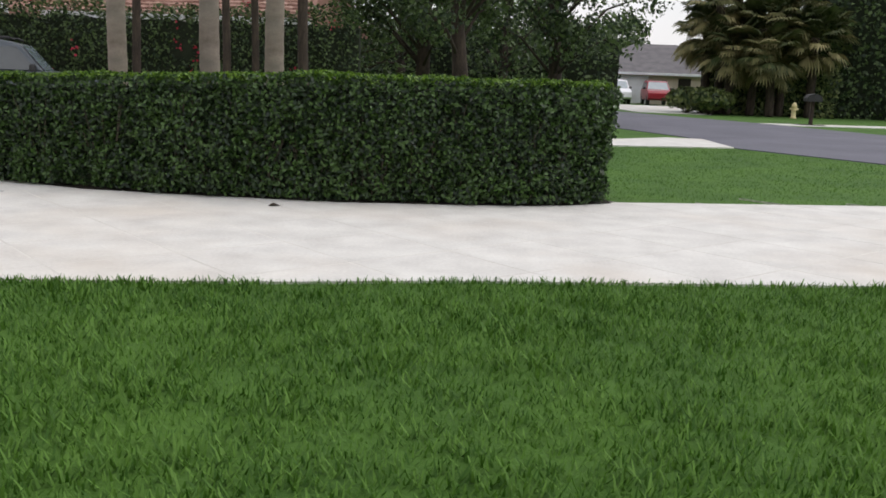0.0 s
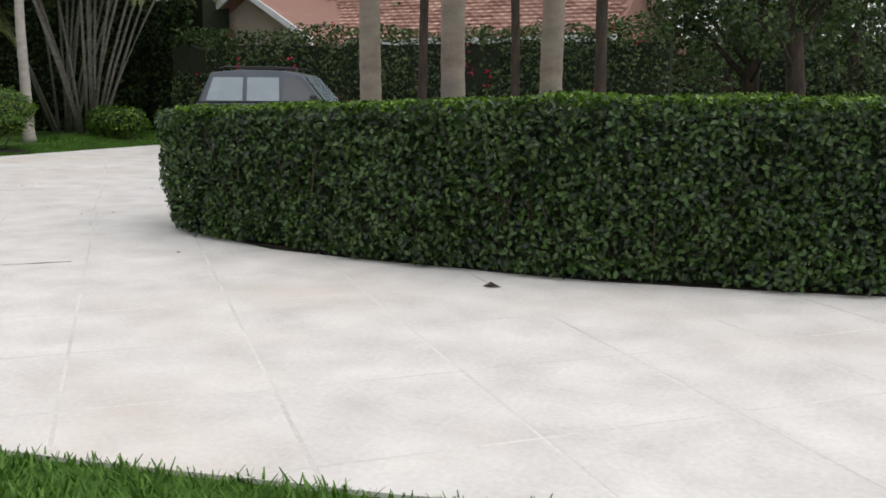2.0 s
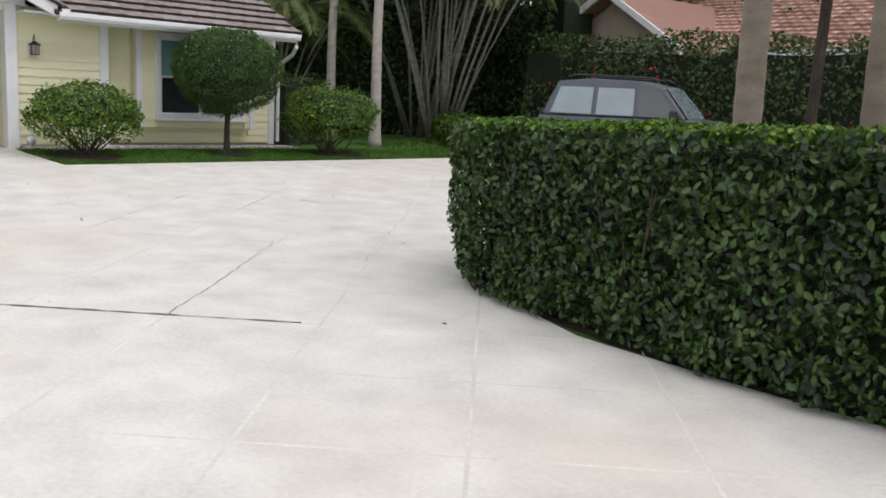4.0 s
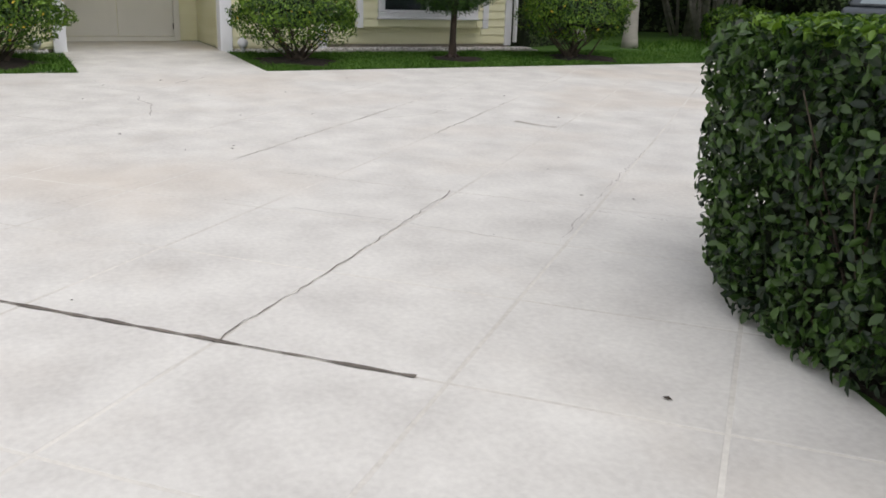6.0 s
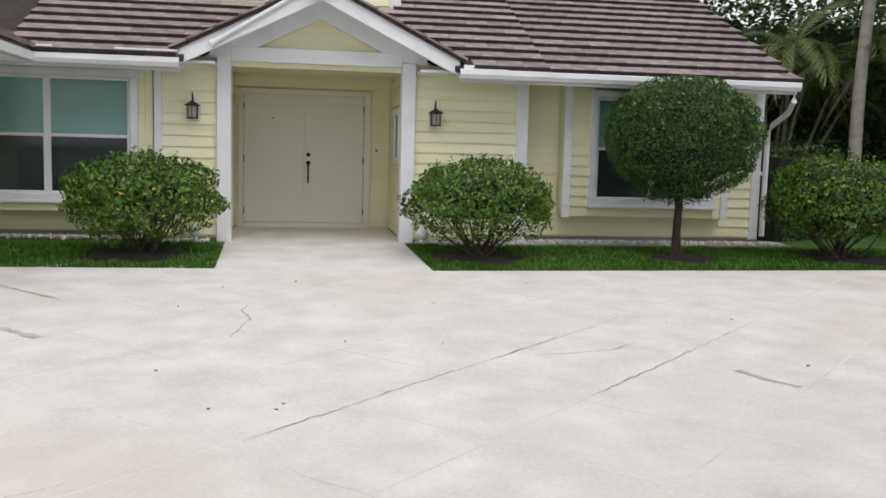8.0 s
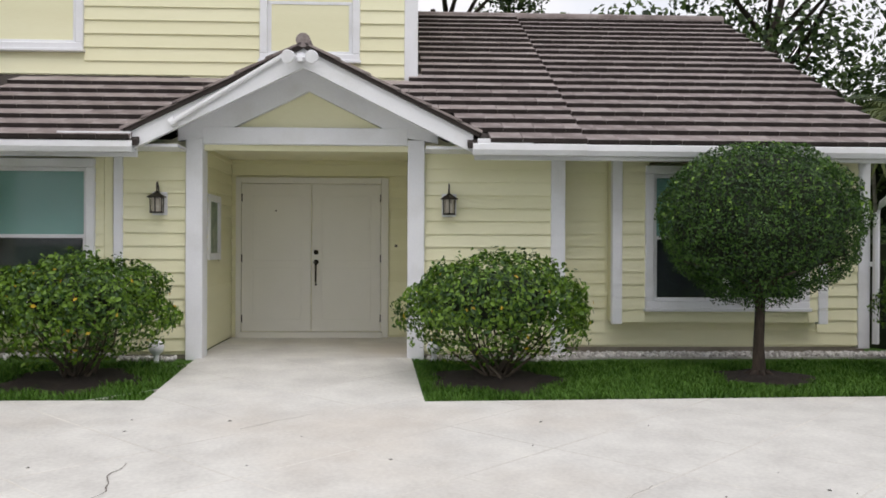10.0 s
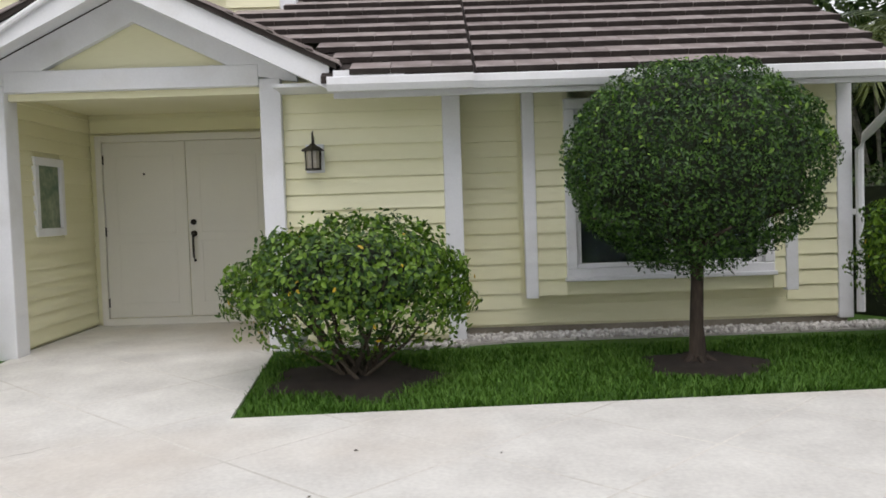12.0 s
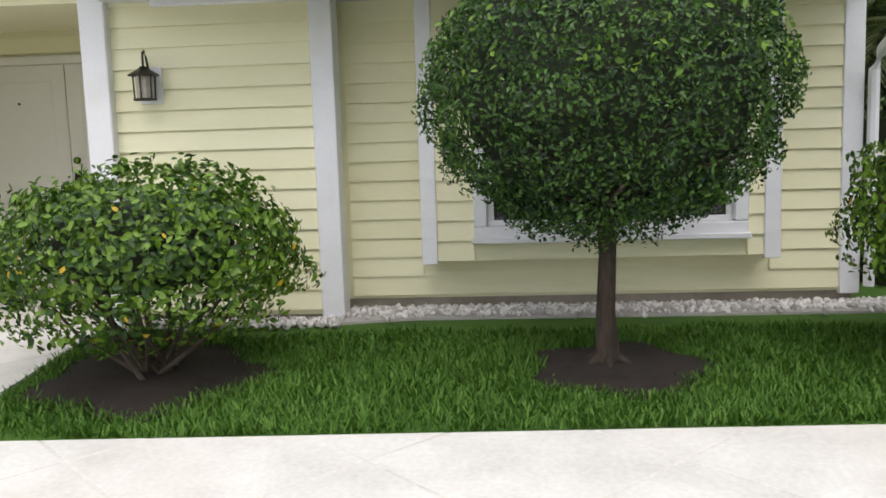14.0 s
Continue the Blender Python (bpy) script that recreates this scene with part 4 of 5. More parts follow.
    fix_normals(body.make("inner_twigs", INNERSHADE, p))
    bare = Build()
    for i in range(70):
        j = r.integers(1, 8)
        s = r.uniform(0, 1)
        q = f[j] * (1 - s) + f[j + 1] * s
        base = Vector((q[0], q[1] + 0.2, 0))
        bare.tube([base, base + Vector((r.normal(0, 0.08), -0.05, 0.25)), base + Vector((r.normal(0, 0.2), -0.16, r.uniform(0.6, 1.15)))], [0.012, 0.008, 0.003], 5)
    bare.make("stems", TWIG, p)
    return p


hedge()
bed = [(x + 0.08, y + 0.10) for x, y in FRONT] + [(x, y + 0.2) for x, y in BACK[::-1]]
sheet("soil_hedge", bed, 0.006, SOIL, "dark soil strip under the hedge", "soil")


# palms
def palm(x, y, height, r0, r1, mat, seed, bend=0.3, fronds=16, label="tall palm with a smooth ringed trunk", size=2.6):
    z0 = gz(x) - 0.03
    p = empty("palm_tree", pose(x, y, z0))
    tagged(p, label, "palm tree", "palms round the drive")
    rr = random.Random(seed)
    a = rr.uniform(0, 6.28)
    path, rad = [], []
    n = int(height / 0.16)
    for i in range(n + 1):
        u = i / n
        path.append((bend * u * u * math.cos(a) + 0.02 * math.sin(u * 9 + seed), bend * u * u * math.sin(a) + 0.02 * math.cos(u * 7), height * u))
        rad.append((r0 + (r1 - r0) * min(1, u * 2.5) + 0.05 * math.exp(-u * 30)) * (1 + (0.035 if i % 2 else -0.01)))
    Build().tube(path, rad, 14).make("trunk", mat, p, True)
    crown(p, Vector(path[-1]), fronds, size, seed)
    return p


def crown(p, top, fronds, size, seed, name="fronds", mat=None, lift=0.9):
    r = np.random.default_rng(seed)
    v, q, tn = [], [], []
    for i in range(fronds):
        a = i * 2.399 + r.uniform(-0.2, 0.2)
        e = r.uniform(-0.5 if lift < 1 else 0.1, lift)
        d = np.array([math.cos(a), math.sin(a), 0])
        side = np.array([-math.sin(a), math.cos(a), 0])
        pos = np.array(top)
        L = size * r.uniform(0.75, 1.1)
        steps = 16
        tone = r.uniform(0, 1)
        for j in range(steps):
            u = j / steps
            ang = e - u * 1.5
            step = (d * math.cos(ang) + np.array([0, 0, math.sin(ang)])) * L / steps
            pos = pos + step
            ll = 0.42 * size / 2.6 * math.sin(math.pi * min(1, u * 0.85 + 0.12)) + 0.05
            for s in (-1, 1):
                for kk in (0, 0.5):
                    o = pos - step * kk
                    t = o + side * s * ll * 0.8 + step * 2.0 + np.array([0, 0, -0.45 * ll])
                    w = step / np.linalg.norm(step) * 0.022 * size / 2.6 * 1.4
                    m = (o + t) / 2 + np.array([0, 0, 0.06 * ll])
                    k0 = len(v)
                    v += [o - w * 0.4, m - w, t, m + w]
                    q.append((k0, k0 + 1, k0 + 2, k0 + 3))
                    tn.append(min(1, max(0, tone + r.normal(0, 0.15))))
    return quad_mesh(name, np.array(v), np.array(q), mat or PALMLEAF, p, tn)


palm(-6.58, 14.18, 7.5, 0.155, 0.145, PALMBARK, 1)
palm(-4.25, 11.97, 8.0, 0.14, 0.125, PALMBARK, 2)
palm(-4.36, 15.6, 8.2, 0.17, 0.155, PALMBARK, 3)
palm(-9.5, 21.6, 8.0, 0.11, 0.10, BARK, 4)
palm(-7.2, 21.5, 8.5, 0.10, 0.09, BARK, 5)
palm(-6.6, 21.8, 8.5, 0.09, 0.085, BARK, 6)
palm(-5.4, 21.9, 8.5, 0.13, 0.12, BARK, 9)
palm(-18.2, 18.1, 7.2, 0.13, 0.105, PALEBARK, 7, bend=0.5)
palm(-20.3, 18.3, 7.8, 0.12, 0.10, PALEBARK, 8, bend=0.4)


def fan_palm(x, y, height, seed, fronds=46, size=1.5):
    """A cabbage palm: a rough trunk and a ball of drooping fan leaves."""
    p = empty("palm_tree", pose(x, y, gz(x) - 0.03))
    tagged(p, "cabbage palm with a shaggy crown of drooping fans", "palm tree", "palms across the road")
    rr = random.Random(seed)
    lean = rr.uniform(-0.4, 0.4)
    n = int(height / 0.2)
    path = [(lean * (i / n) ** 2, 0.02 * math.sin(i), height * i / n) for i in range(n + 1)]
    Build().tube(path, [0.24 * (1 + (0.07 if i % 2 else -0.05)) for i in range(n + 1)], 10).make("trunk", BARK, p, True)
    r = np.random.default_rng(seed)
    v, tn = [], []
    top = np.array(path[-1])
    for i in range(fronds):
        a, e = i * 2.399 + r.uniform(-0.3, 0.3), r.uniform(-1.1, 1.2)
        d = np.array([math.cos(a) * math.cos(e), math.sin(a) * math.cos(e), math.sin(e)])
        side = np.array([-math.sin(a), math.cos(a), 0.0])
        hub = top + d * size * r.uniform(0.55, 0.95)
        tone = min(1.0, max(0.0, 0.45 - 0.3 * e + r.normal(0, 0.15)))
        for o in (-0.012, 0.012):
            v += [top + side * o * 2, hub + side * o, hub - side * o, top - side * o * 2]
            tn.append(tone)
        for j in range(15):
            b = (j - 7) / 7 * 1.45
            u = d * math.cos(b) + side * math.sin(b)
            L = size * 0.62 * (1 - 0.25 * abs(b) / 1.45) * r.uniform(0.85, 1.1)
            m = hub + u * L * 0.55
            t = m + u * L * 0.38 + np.array([0, 0, -0.28 * L])
            w = np.cross(u, np.array([0.3, 0.2, 1.0]))
            w = w / (np.linalg.norm(w) + 1e-9) * 0.045 * size
            v += [hub, m + w, t, m - w]
            tn.append(min(1, max(0, tone + r.normal(0, 0.08))))
    quad_mesh("fronds", np.array(v), np.arange(len(v)).reshape(-1, 4), FANLEAF, p, tn)
    return p


def cane_clump(x, y, seed, stems=15, height=5.4):
    p = empty("areca_palm", pose(x, y, gz(x)))
    tagged(p, "clump of areca palm canes with arching fronds", "palm tree")
    r = random.Random(seed)
    c = Build()
    for i in range(stems):
        a = r.uniform(0, 6.28)
        out = r.uniform(0.3, 2.4)
        h = height * r.uniform(0.75, 1.15)
        b = Vector((0.4 * math.cos(a) * r.random(), 0.4 * math.sin(a) * r.random(), -0.03))
        t = b + Vector((out * math.cos(a), out * math.sin(a), h))
        path = [b, b.lerp(t, 0.3) + Vector((0, 0, 0.25)), b.lerp(t, 0.65) + Vector((0, 0, 0.2)), t]
        c.tube(path, [0.045, 0.038, 0.034, 0.028], 8)
        crown(p, t, 8, 2.3, seed * 31 + i, lift=1.2)
    c.make("canes", CANE, p, True)
    return p


cane_clump(-19.9, 21.6, 2)
cane_clump(-22.0, 22.6, 3, 12)
cane_clump(-23.2, 18.4, 4, 9, 3.1)


# broad trees and tall screens
def tree(x, y, height, spread, seed, label="broad dark green shade tree", trunk=0.22, bottom=0.35, count=4200, leaf=0.22, mat=None, group="background trees"):
    p = empty("tree", pose(x, y, gz(x) - 0.05))
    tagged(p, label, "tree", group)
    r = np.random.default_rng(seed)
    tr = Build()
    tr.tube([(0, 0, 0), (0.05, 0, height * 0.2), (r.normal(0, 0.15), r.normal(0, 0.15), height * 0.5), (r.normal(0, 0.3), r.normal(0, 0.3), height * 0.8)], [trunk * 1.3, trunk, trunk * 0.7, trunk * 0.25], 9)
    pts, nrm = [], []
    clumps = 26
    for i in range(clumps):
        a = i * 2.399
        u = r.uniform(0, 1)
        zz = height * (bottom + (1 - bottom) * u)
        rad = spread * (0.35 + 0.65 * math.sin(math.pi * min(1, 0.2 + 0.75 * u))) * r.uniform(0.35, 1.0)
        c = np.array([rad * math.cos(a), rad * math.sin(a), zz])
        s = spread * r.uniform(0.22, 0.42)
        tr.tube([(0, 0, max(height * 0.18, zz - rad * 0.8)), tuple(c * [0.6, 0.6, 1] - [0, 0, 0.15 * rad]), tuple(c)], [trunk * 0.3, trunk * 0.16, 0.02], 5)
        m = count // clumps
        v = r.normal(0, 1, (m, 3))
        v /= np.linalg.norm(v, axis=1)[:, None]
        pts.append(c + v * s * np.array([1, 1, 0.7]) * r.uniform(0.5, 1.05, (m, 1)))
        nrm.append(v)
    tr.make("trunk", BARK, p, True)
    leaf_mesh("leaves", np.concatenate(pts), np.concatenate(nrm), leaf, mat or TREELEAF, p, 0.6, 1.4, 0.4, seed, simple=True)
    return p


def screen(name, label, a, b, depth, height, seed, mat=None, leaf=0.14, count=9000, flowers=0):
    """A tall rough hedge or wall of foliage between two places of the plan."""
    a, b = Vector((*a, 0)), Vector((*b, 0))
    p = empty(name, pose(a.x, a.y, gz(a.x)))
    tagged(p, label, "hedge")
    d = b - a
    side = Vector((d.y, -d.x, 0)).normalized()
    r = np.random.default_rng(seed)
    u, w, h = r.uniform(0, 1, count), r.normal(0, 0.5, count), r.uniform(0, 1, count)
    off = np.array([0.45 * noise.noise(Vector((uu * d.length * 0.5, hh * height * 0.7, seed))) + 0.2 * noise.noise(Vector((uu * d.length * 2, hh * height * 2, seed))) for uu, hh in zip(u, h)])
    top = np.array([1 + 0.13 * noise.noise(Vector((uu * d.length * 0.6, 7, seed))) + 0.06 * noise.noise(Vector((uu * d.length * 2.5, 2, seed))) for uu in u])
    face = r.choice([-1, 1], count, p=[0.3, 0.7])
    dist = face * (depth / 2 + off - np.abs(w) * 0.2)
    on_top = h > 0.86
    dist[on_top] = r.uniform(-1, 1, on_top.sum()) * depth / 2
    pts = np.stack([d.x * u + side.x * dist, d.y * u + side.y * dist, h * height * top], 1)
    nrm = np.stack([side.x * face, side.y * face, np.where(on_top, 1.5, 0.2)], 1)
    leaf_mesh("leaves", pts, nrm, leaf, mat or TREELEAF, p, 0.6, 1.5, 0.3, seed, simple=True)
    if flowers:
        pick = r.integers(0, count, flowers)
        cl = np.repeat(pts[pick] + nrm[pick] * 0.1, 7, 0) + r.normal(0, 0.1, (flowers * 7, 3))
        fl_ = leaf_mesh("flowers", cl, np.repeat(nrm[pick], 7, 0), 0.075, RED, p, 0.8, 1.2, 0, seed + 1)
        tagged(fl_, kind="stuff")
    # dark core, the screen's inner shade given as colour
    core = Build()
    n = 24
    for lev in (0, 1):
        for s in (-1, 1):
            for i in range(n + 1):
                q = d * (i / n) + side * s * depth * 0.3
                core.v.append((q.x, q.y, (height * (0.86 + 0.1 * noise.noise(Vector((i * 0.7, seed, 1))))) if lev else -0.02))
    m = n + 1
    for i in range(n):
        core.f += [(i, i + 1, 2 * m + i + 1, 2 * m + i), (m + i, 3 * m + i, 3 * m + i + 1, m + i + 1), (2 * m + i, 2 * m + i + 1, 3 * m + i + 1, 3 * m + i)]
    core.f += [(0, 2 * m, 3 * m, m), (n, m + n, 3 * m + n, 2 * m + n)]
    core.tone = [0.5] * len(core.f)
    core.make("inner_twigs", INNERSHADE, p)
    return p


screen("flowering_hedge", "tall loose hedge with red bougainvillea flowers", (-4.6, 25.0), (-18.0, 23.3), 1.5, 3.05, 81, flowers=90, leaf=0.11, count=34000)
screen("green_screen", "tall dark screen of shrubs behind the palms", (-18.3, 25.2), (-27.0, 27.5), 1.6, 4.6, 82, count=20000, leaf=0.15)
screen("green_screen", "tall dark screen of shrubs beside the house", (-22.0, 26.5), (-27.5, 17.0), 1.6, 5.0, 83, count=18000, leaf=0.16)
screen("side_hedge", "dark clipped hedge beside the house corner", (-19.5, 17.3), (-18.7, 15.75), 0.9, 1.45, 84, count=6000, leaf=0.06)
screen("ivy_screen", "towering ivy-covered screen of trees across the road", (46.0, 50.0), (16.0, 56.0), 4.0, 9.5, 85, count=34000, leaf=0.28)
screen("far_wood", "dark band of trees beyond the far lawn", (6, 64), (-40, 58), 4.0, 5.0, 88, count=16000, leaf=0.34)
screen("far_hedge", "bright green clipped hedge across a lawn", (3, 47), (-12, 44), 1.2, 1.5, 86, mat=SHRUB, count=5000, leaf=0.16)
for i, (x, y, h, s) in enumerate(((-2.0, 27, 8, 2.4), (1.0, 34, 9, 3.2), (-3.8, 33, 9.5, 3.0), (-8, 38, 11, 4.5), (-15, 36, 11, 5), (-22, 33, 11, 5), (-27, 26, 10, 4.5), (-30, 19, 10, 4.5), (-31, 11, 9, 4.0), (-1.5, 56, 11, 4.5), (-7, 50, 12, 5), (-1, 84, 9, 6), (9, 97, 8.0, 5), (24, 94, 9, 6), (30, 66, 13, 6), (-16, 70, 14, 8), (-45, 45, 14, 8), (-33, 32, 13, 6))):
    tree(x, y, h, s, 100 + i, leaf=(0.2 if x < -20 else 0.125) + 0.005 * max(0, y - 20), trunk=0.16 + 0.01 * h, bottom=0.30 if y < 40 and x > -6 else 0.2, count=9000 if y < 40 and x > -6 else (13000 if x < -20 and y < 34 else 4000))
for i, (x, y) in enumerate(((-8, -22), (-24, -20), (8, -26), (25, -18), (38, 5), (46, 25))):
    tree(x, y, 9, 5, 140 + i, count=2600, leaf=0.4)
for i, (x, y, h) in enumerate(((10.3, 54, 4.6), (11.2, 52.0, 3.8), (12.6, 52.5, 4.8), (14.3, 53, 5.6), (12.0, 55, 6.6), (15.8, 52.5, 4.4), (13.4, 51.5, 3.4), (10.9, 53, 6.0), (14.0, 55, 7.6))):
    fan_palm(x, y, h, 60 + i, 64, 1.75)
    if x < 11.5:
        shrub(x - 1.2, y - 1.5, (1.2, 1.3), 1.3, 160 + i, "low broad-leaved shrub under far palms", leaf=0.3, count=700, yellow=0, mat=PALMLEAF)
screen("palm_thicket", "dense thicket of fan palms across the road", (17.5, 53.6), (10.6, 54.6), 2.0, 5.0, 87, mat=PALMLEAF, count=14000, leaf=0.24)
for i, (x, y) in enumerate(((-17.3, 20.3), (-18.4, 20.8), (-15.0, 22.0))):
    shrub(x, y, (0.55, 0.6), 0.75, 180 + i, "small green shrub at the foot of the palms", leaf=0.09, count=1500, yellow=0, low=0.05)


# ---- grass ----
grass("lawn_near", [(-5.9, 0.6), (5.5, 0.6), (5.5, 7.06), (2.74, 6.51), (-0.46, 5.87), (-1.46, 5.57), (-2.62, 5.31), (-3.4, 5.16), (-4.4, 4.93), (-5.3, 4.42)], 130000, 0.038, 1)
grass("lawn_house_right", [(-15.43, 10.13), (-15.80, 20.0), (-17.35, 20.0), (-17.30, 12.2), (-17.2, 11.2), (-17.45, 10.04)], 62000, 0.04, 2, BEDS)
grass("lawn_house_left", [(-15.5, 1.5), (-15.5, 7.74), (-17.3, 7.70), (-17.35, 1.5)], 25000, 0.04, 3, BEDS)
grass("lawn_road", [(1.1, 10.75), (4.7, 11.6), (11, 12.7), (7.2, 18.7), (5.0, 21.7), (-2, 20.7), (-2, 12)], 40000, 0.022, 4)
grass("lawn_verge", [(-15.8, 20), (-16.0, 25), (-21, 24), (-19, 18), (-17.35, 18.0), (-17.3, 20)], 8000, 0.07, 5)

# white pebbles along the wall
r = np.random.default_rng(9)
peb = Build()
ico = bmesh.new()
bmesh.ops.create_icosphere(ico, subdivisions=1, radius=1)
iv, jf = [v.co.copy() for v in ico.verts], [tuple(v.index for v in f.verts) for f in ico.faces]
ico.free()
for i in range(3600):
    y = r.uniform(10.2, 15.6) if i < 2500 else r.uniform(3.0, 7.5)
    edge = -17.70 if (10 < y < 11.7 or 6.9 < y < 7.6) else -18.06
    x = edge + 0.03 + abs(r.normal(0, 0.10 if edge < -18 else 0.05)) + 0.18 * r.random()
    s = r.uniform(0.011, 0.026)
    q = Euler((r.uniform(0, 6), r.uniform(0, 6), r.uniform(0, 6))).to_matrix()
    peb.add([q @ Vector((v.x * s * 1.3, v.y * s, v.z * s * 0.7)) + Vector((x, y, gz(x) + 0.005 + s * 0.4 * r.random())) for v in iv], jf, r.random())
tagged(peb.make("pebbles", PEBBLE, tones=True), "white marble pebbles along the house wall", "pebbles", kind="stuff")
sheet("pebble_bed", [(-18.05, 11.72), (-18.05, 15.7), (-17.66, 15.7), (-17.66, 12.2), (-17.5, 11.5), (-17.52, 10.2), (-17.69, 10.18), (-17.69, 11.72)], -0.002, PEBBLE, "bed of white pebbles along the wall", "gravel", 0.02)


# ---- vehicles, hydrant, mailbox, neighbouring houses ----
def suv(x, y, heading, paint, label, glass=None, k=1.0):
    p = empty("car", pose(x, y, gz(x), 0, 0, heading))
    tagged(p, label, "car", "parked cars")
    side = [(-2.3, 0.45), (-2.35, 0.75), (-2.3, 1.15), (0.85, 1.18), (2.0, 1.08), (2.35, 0.92), (2.4, 0.5), (2.1, 0.38), (-2.1, 0.38)]
    b = Build()
    n = len(side)
    b.add([(a, s * w, c) for s, w in ((-1, 0.93), (1, 0.93)) for a, c in side], [tuple(range(n)), tuple(range(2 * n - 1, n - 1, -1))] + [(i, n + i, n + (i + 1) % n, (i + 1) % n) for i in range(n)])
    body = fix_normals(b.make("body", paint, p))
    bev = body.modifiers.new("round", "BEVEL")
    bev.width, bev.segments = 0.07, 3
    low, top = [(-2.22, 1.15), (0.78, 1.17)], [(-1.95, 1.78), (-1.2, 1.84), (-0.2, 1.82), (0.25, 1.74)]
    cab = Build()
    ring = [low[0], top[0], top[1], top[2], top[3], low[1]]
    m = len(ring)
    cab.add([(a, s * (0.90 - 0.22 * (c - 1.15)), c) for s in (-1, 1) for a, c in ring], [tuple(range(m)), tuple(range(2 * m - 1, m - 1, -1))] + [(i, m + i, m + (i + 1) % m, (i + 1) % m) for i in range(m)])
    c = fix_normals(cab.make("cabin", paint, p))
    bev = c.modifiers.new("round", "BEVEL")
    bev.width, bev.segments = 0.05, 3
    for s in (-1, 1):
        for a0, a1, b0, b1 in ((-2.02, -1.15, -1.86, -1.15), (-1.05, -0.28, -1.05, -0.3), (-0.2, 0.62, -0.2, 0.16)):
            g = Build()
            q = [(a0, 1.20), (a1, 1.20), (b1, 1.68), (b0, 1.68)]
            g.add([(a, s * (0.905 + d - 0.22 * (cc - 1.15)), cc) for d in (0, 0.012) for a, cc in q], [(0, 1, 2, 3), (7, 6, 5, 4), (0, 4, 5, 1), (1, 5, 6, 2), (2, 6, 7, 3), (3, 7, 4, 0)])
            # rear panes may take the pale glass with the painted sky reflection
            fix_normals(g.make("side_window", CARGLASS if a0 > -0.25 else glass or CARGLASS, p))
        Build().tube([(-1.75, s * 0.66, 1.86), (-1.6, s * 0.66, 1.90), (0.0, s * 0.66, 1.88), (0.12, s * 0.66, 1.83)], 0.022, 6).make("roof_rail", BLACK, p)
        Build().box(0.48, 0.62, *sorted((s * 0.92, s * 1.10)), 1.17, 1.33, 0.03).make("mirror", BLACK, p)
        for a in (-1.45, 1.45):
            w = Build()
            w.tube([(a, s * 0.70, 0.37), (a, s * 0.74, 0.37), (a, s * 0.92, 0.37), (a, s * 0.945, 0.37)], [0.33, 0.37, 0.37, 0.33], 24)
            wheel = w.make("wheel", BLACK, p)
            Build().tube([(a, s * 0.93, 0.37), (a, s * 0.955, 0.37)], [0.23, 0.20], 16).make("rim", CARPAINT, wheel)
    ws = Build()
    ws.add([(0.80 + d, sy * 0.80, 1.19) for d in (0, 0.012) for sy in (-1, 1)] + [(0.30 + d, sy * 0.68, 1.72) for d in (0, 0.012) for sy in (-1, 1)], [(0, 1, 5, 4), (2, 6, 7, 3), (0, 2, 3, 1), (4, 5, 7, 6), (0, 4, 6, 2), (1, 3, 7, 5)])
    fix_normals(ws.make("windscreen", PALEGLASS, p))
    rw = Build()
    rw.add([(-2.24 - d, sy * 0.78, 1.2) for d in (0, 0.012) for sy in (-1, 1)] + [(-2.0 - d, sy * 0.68, 1.68) for d in (0, 0.012) for sy in (-1, 1)], [(0, 1, 5, 4), (2, 6, 7, 3), (0, 2, 3, 1), (4, 5, 7, 6), (0, 4, 6, 2), (1, 3, 7, 5)])
    fix_normals(rw.make("rear_window", CARGLASS, p))
    for part in p.children:
        for ob in (part, *part.children):
            for q in ob.data.vertices:
                q.co.x *= k
    return p


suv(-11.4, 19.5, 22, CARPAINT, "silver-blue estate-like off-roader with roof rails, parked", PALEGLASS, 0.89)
suv(10.0, 71.5, -90, REDPAINT, "dark red off-roader parked before a garage")
suv(7.0, 72.0, -90, WHITE, "white pickup-like car parked before a garage")


def gable_house(name, label, x, y, w, d, eave, ridge, roof, wall, openings, rz=0, over=0.5, hip=0.95):
    p = empty(name, pose(x, y, 0, 0, 0, rz))
    tagged(p, label, "house", kind="structure")
    wl_ = Build()
    wl_.box(-w / 2, w / 2, 0, d, -0.1, eave, 0)
    wl_.make("wall", wall, p)
    rf = Build()
    hw, hd = w / 2 + over, over
    inset = min(d / 2, w / 2) * hip
    v = [(-hw, -hd, eave), (hw, -hd, eave), (hw, d + hd, eave), (-hw, d + hd, eave), (-hw + inset, d / 2, ridge), (hw - inset, d / 2, ridge)]
    rf.add(v + [(a, b, c - 0.15) for a, b, c in v[:4]], [(0, 1, 5, 4), (1, 2, 5), (2, 3, 4, 5), (3, 0, 4), (0, 6, 7, 1), (1, 7, 8, 2), (2, 8, 9, 3), (3, 9, 6, 0), (9, 8, 7, 6)])
    rf.make("roof", roof, p)
    Build().box(-hw - 0.02, hw + 0.02, -hd - 0.06, -hd - 0.002, eave - 0.17, eave + 0.02, 0.01).make("gutter", WHITE, p)
    for a, b, c, e, m in openings:
        Build().box(a, b, -0.05, -0.003, c, e, 0.01).make("door" if c < 0.2 else "window", m, p)
    return p


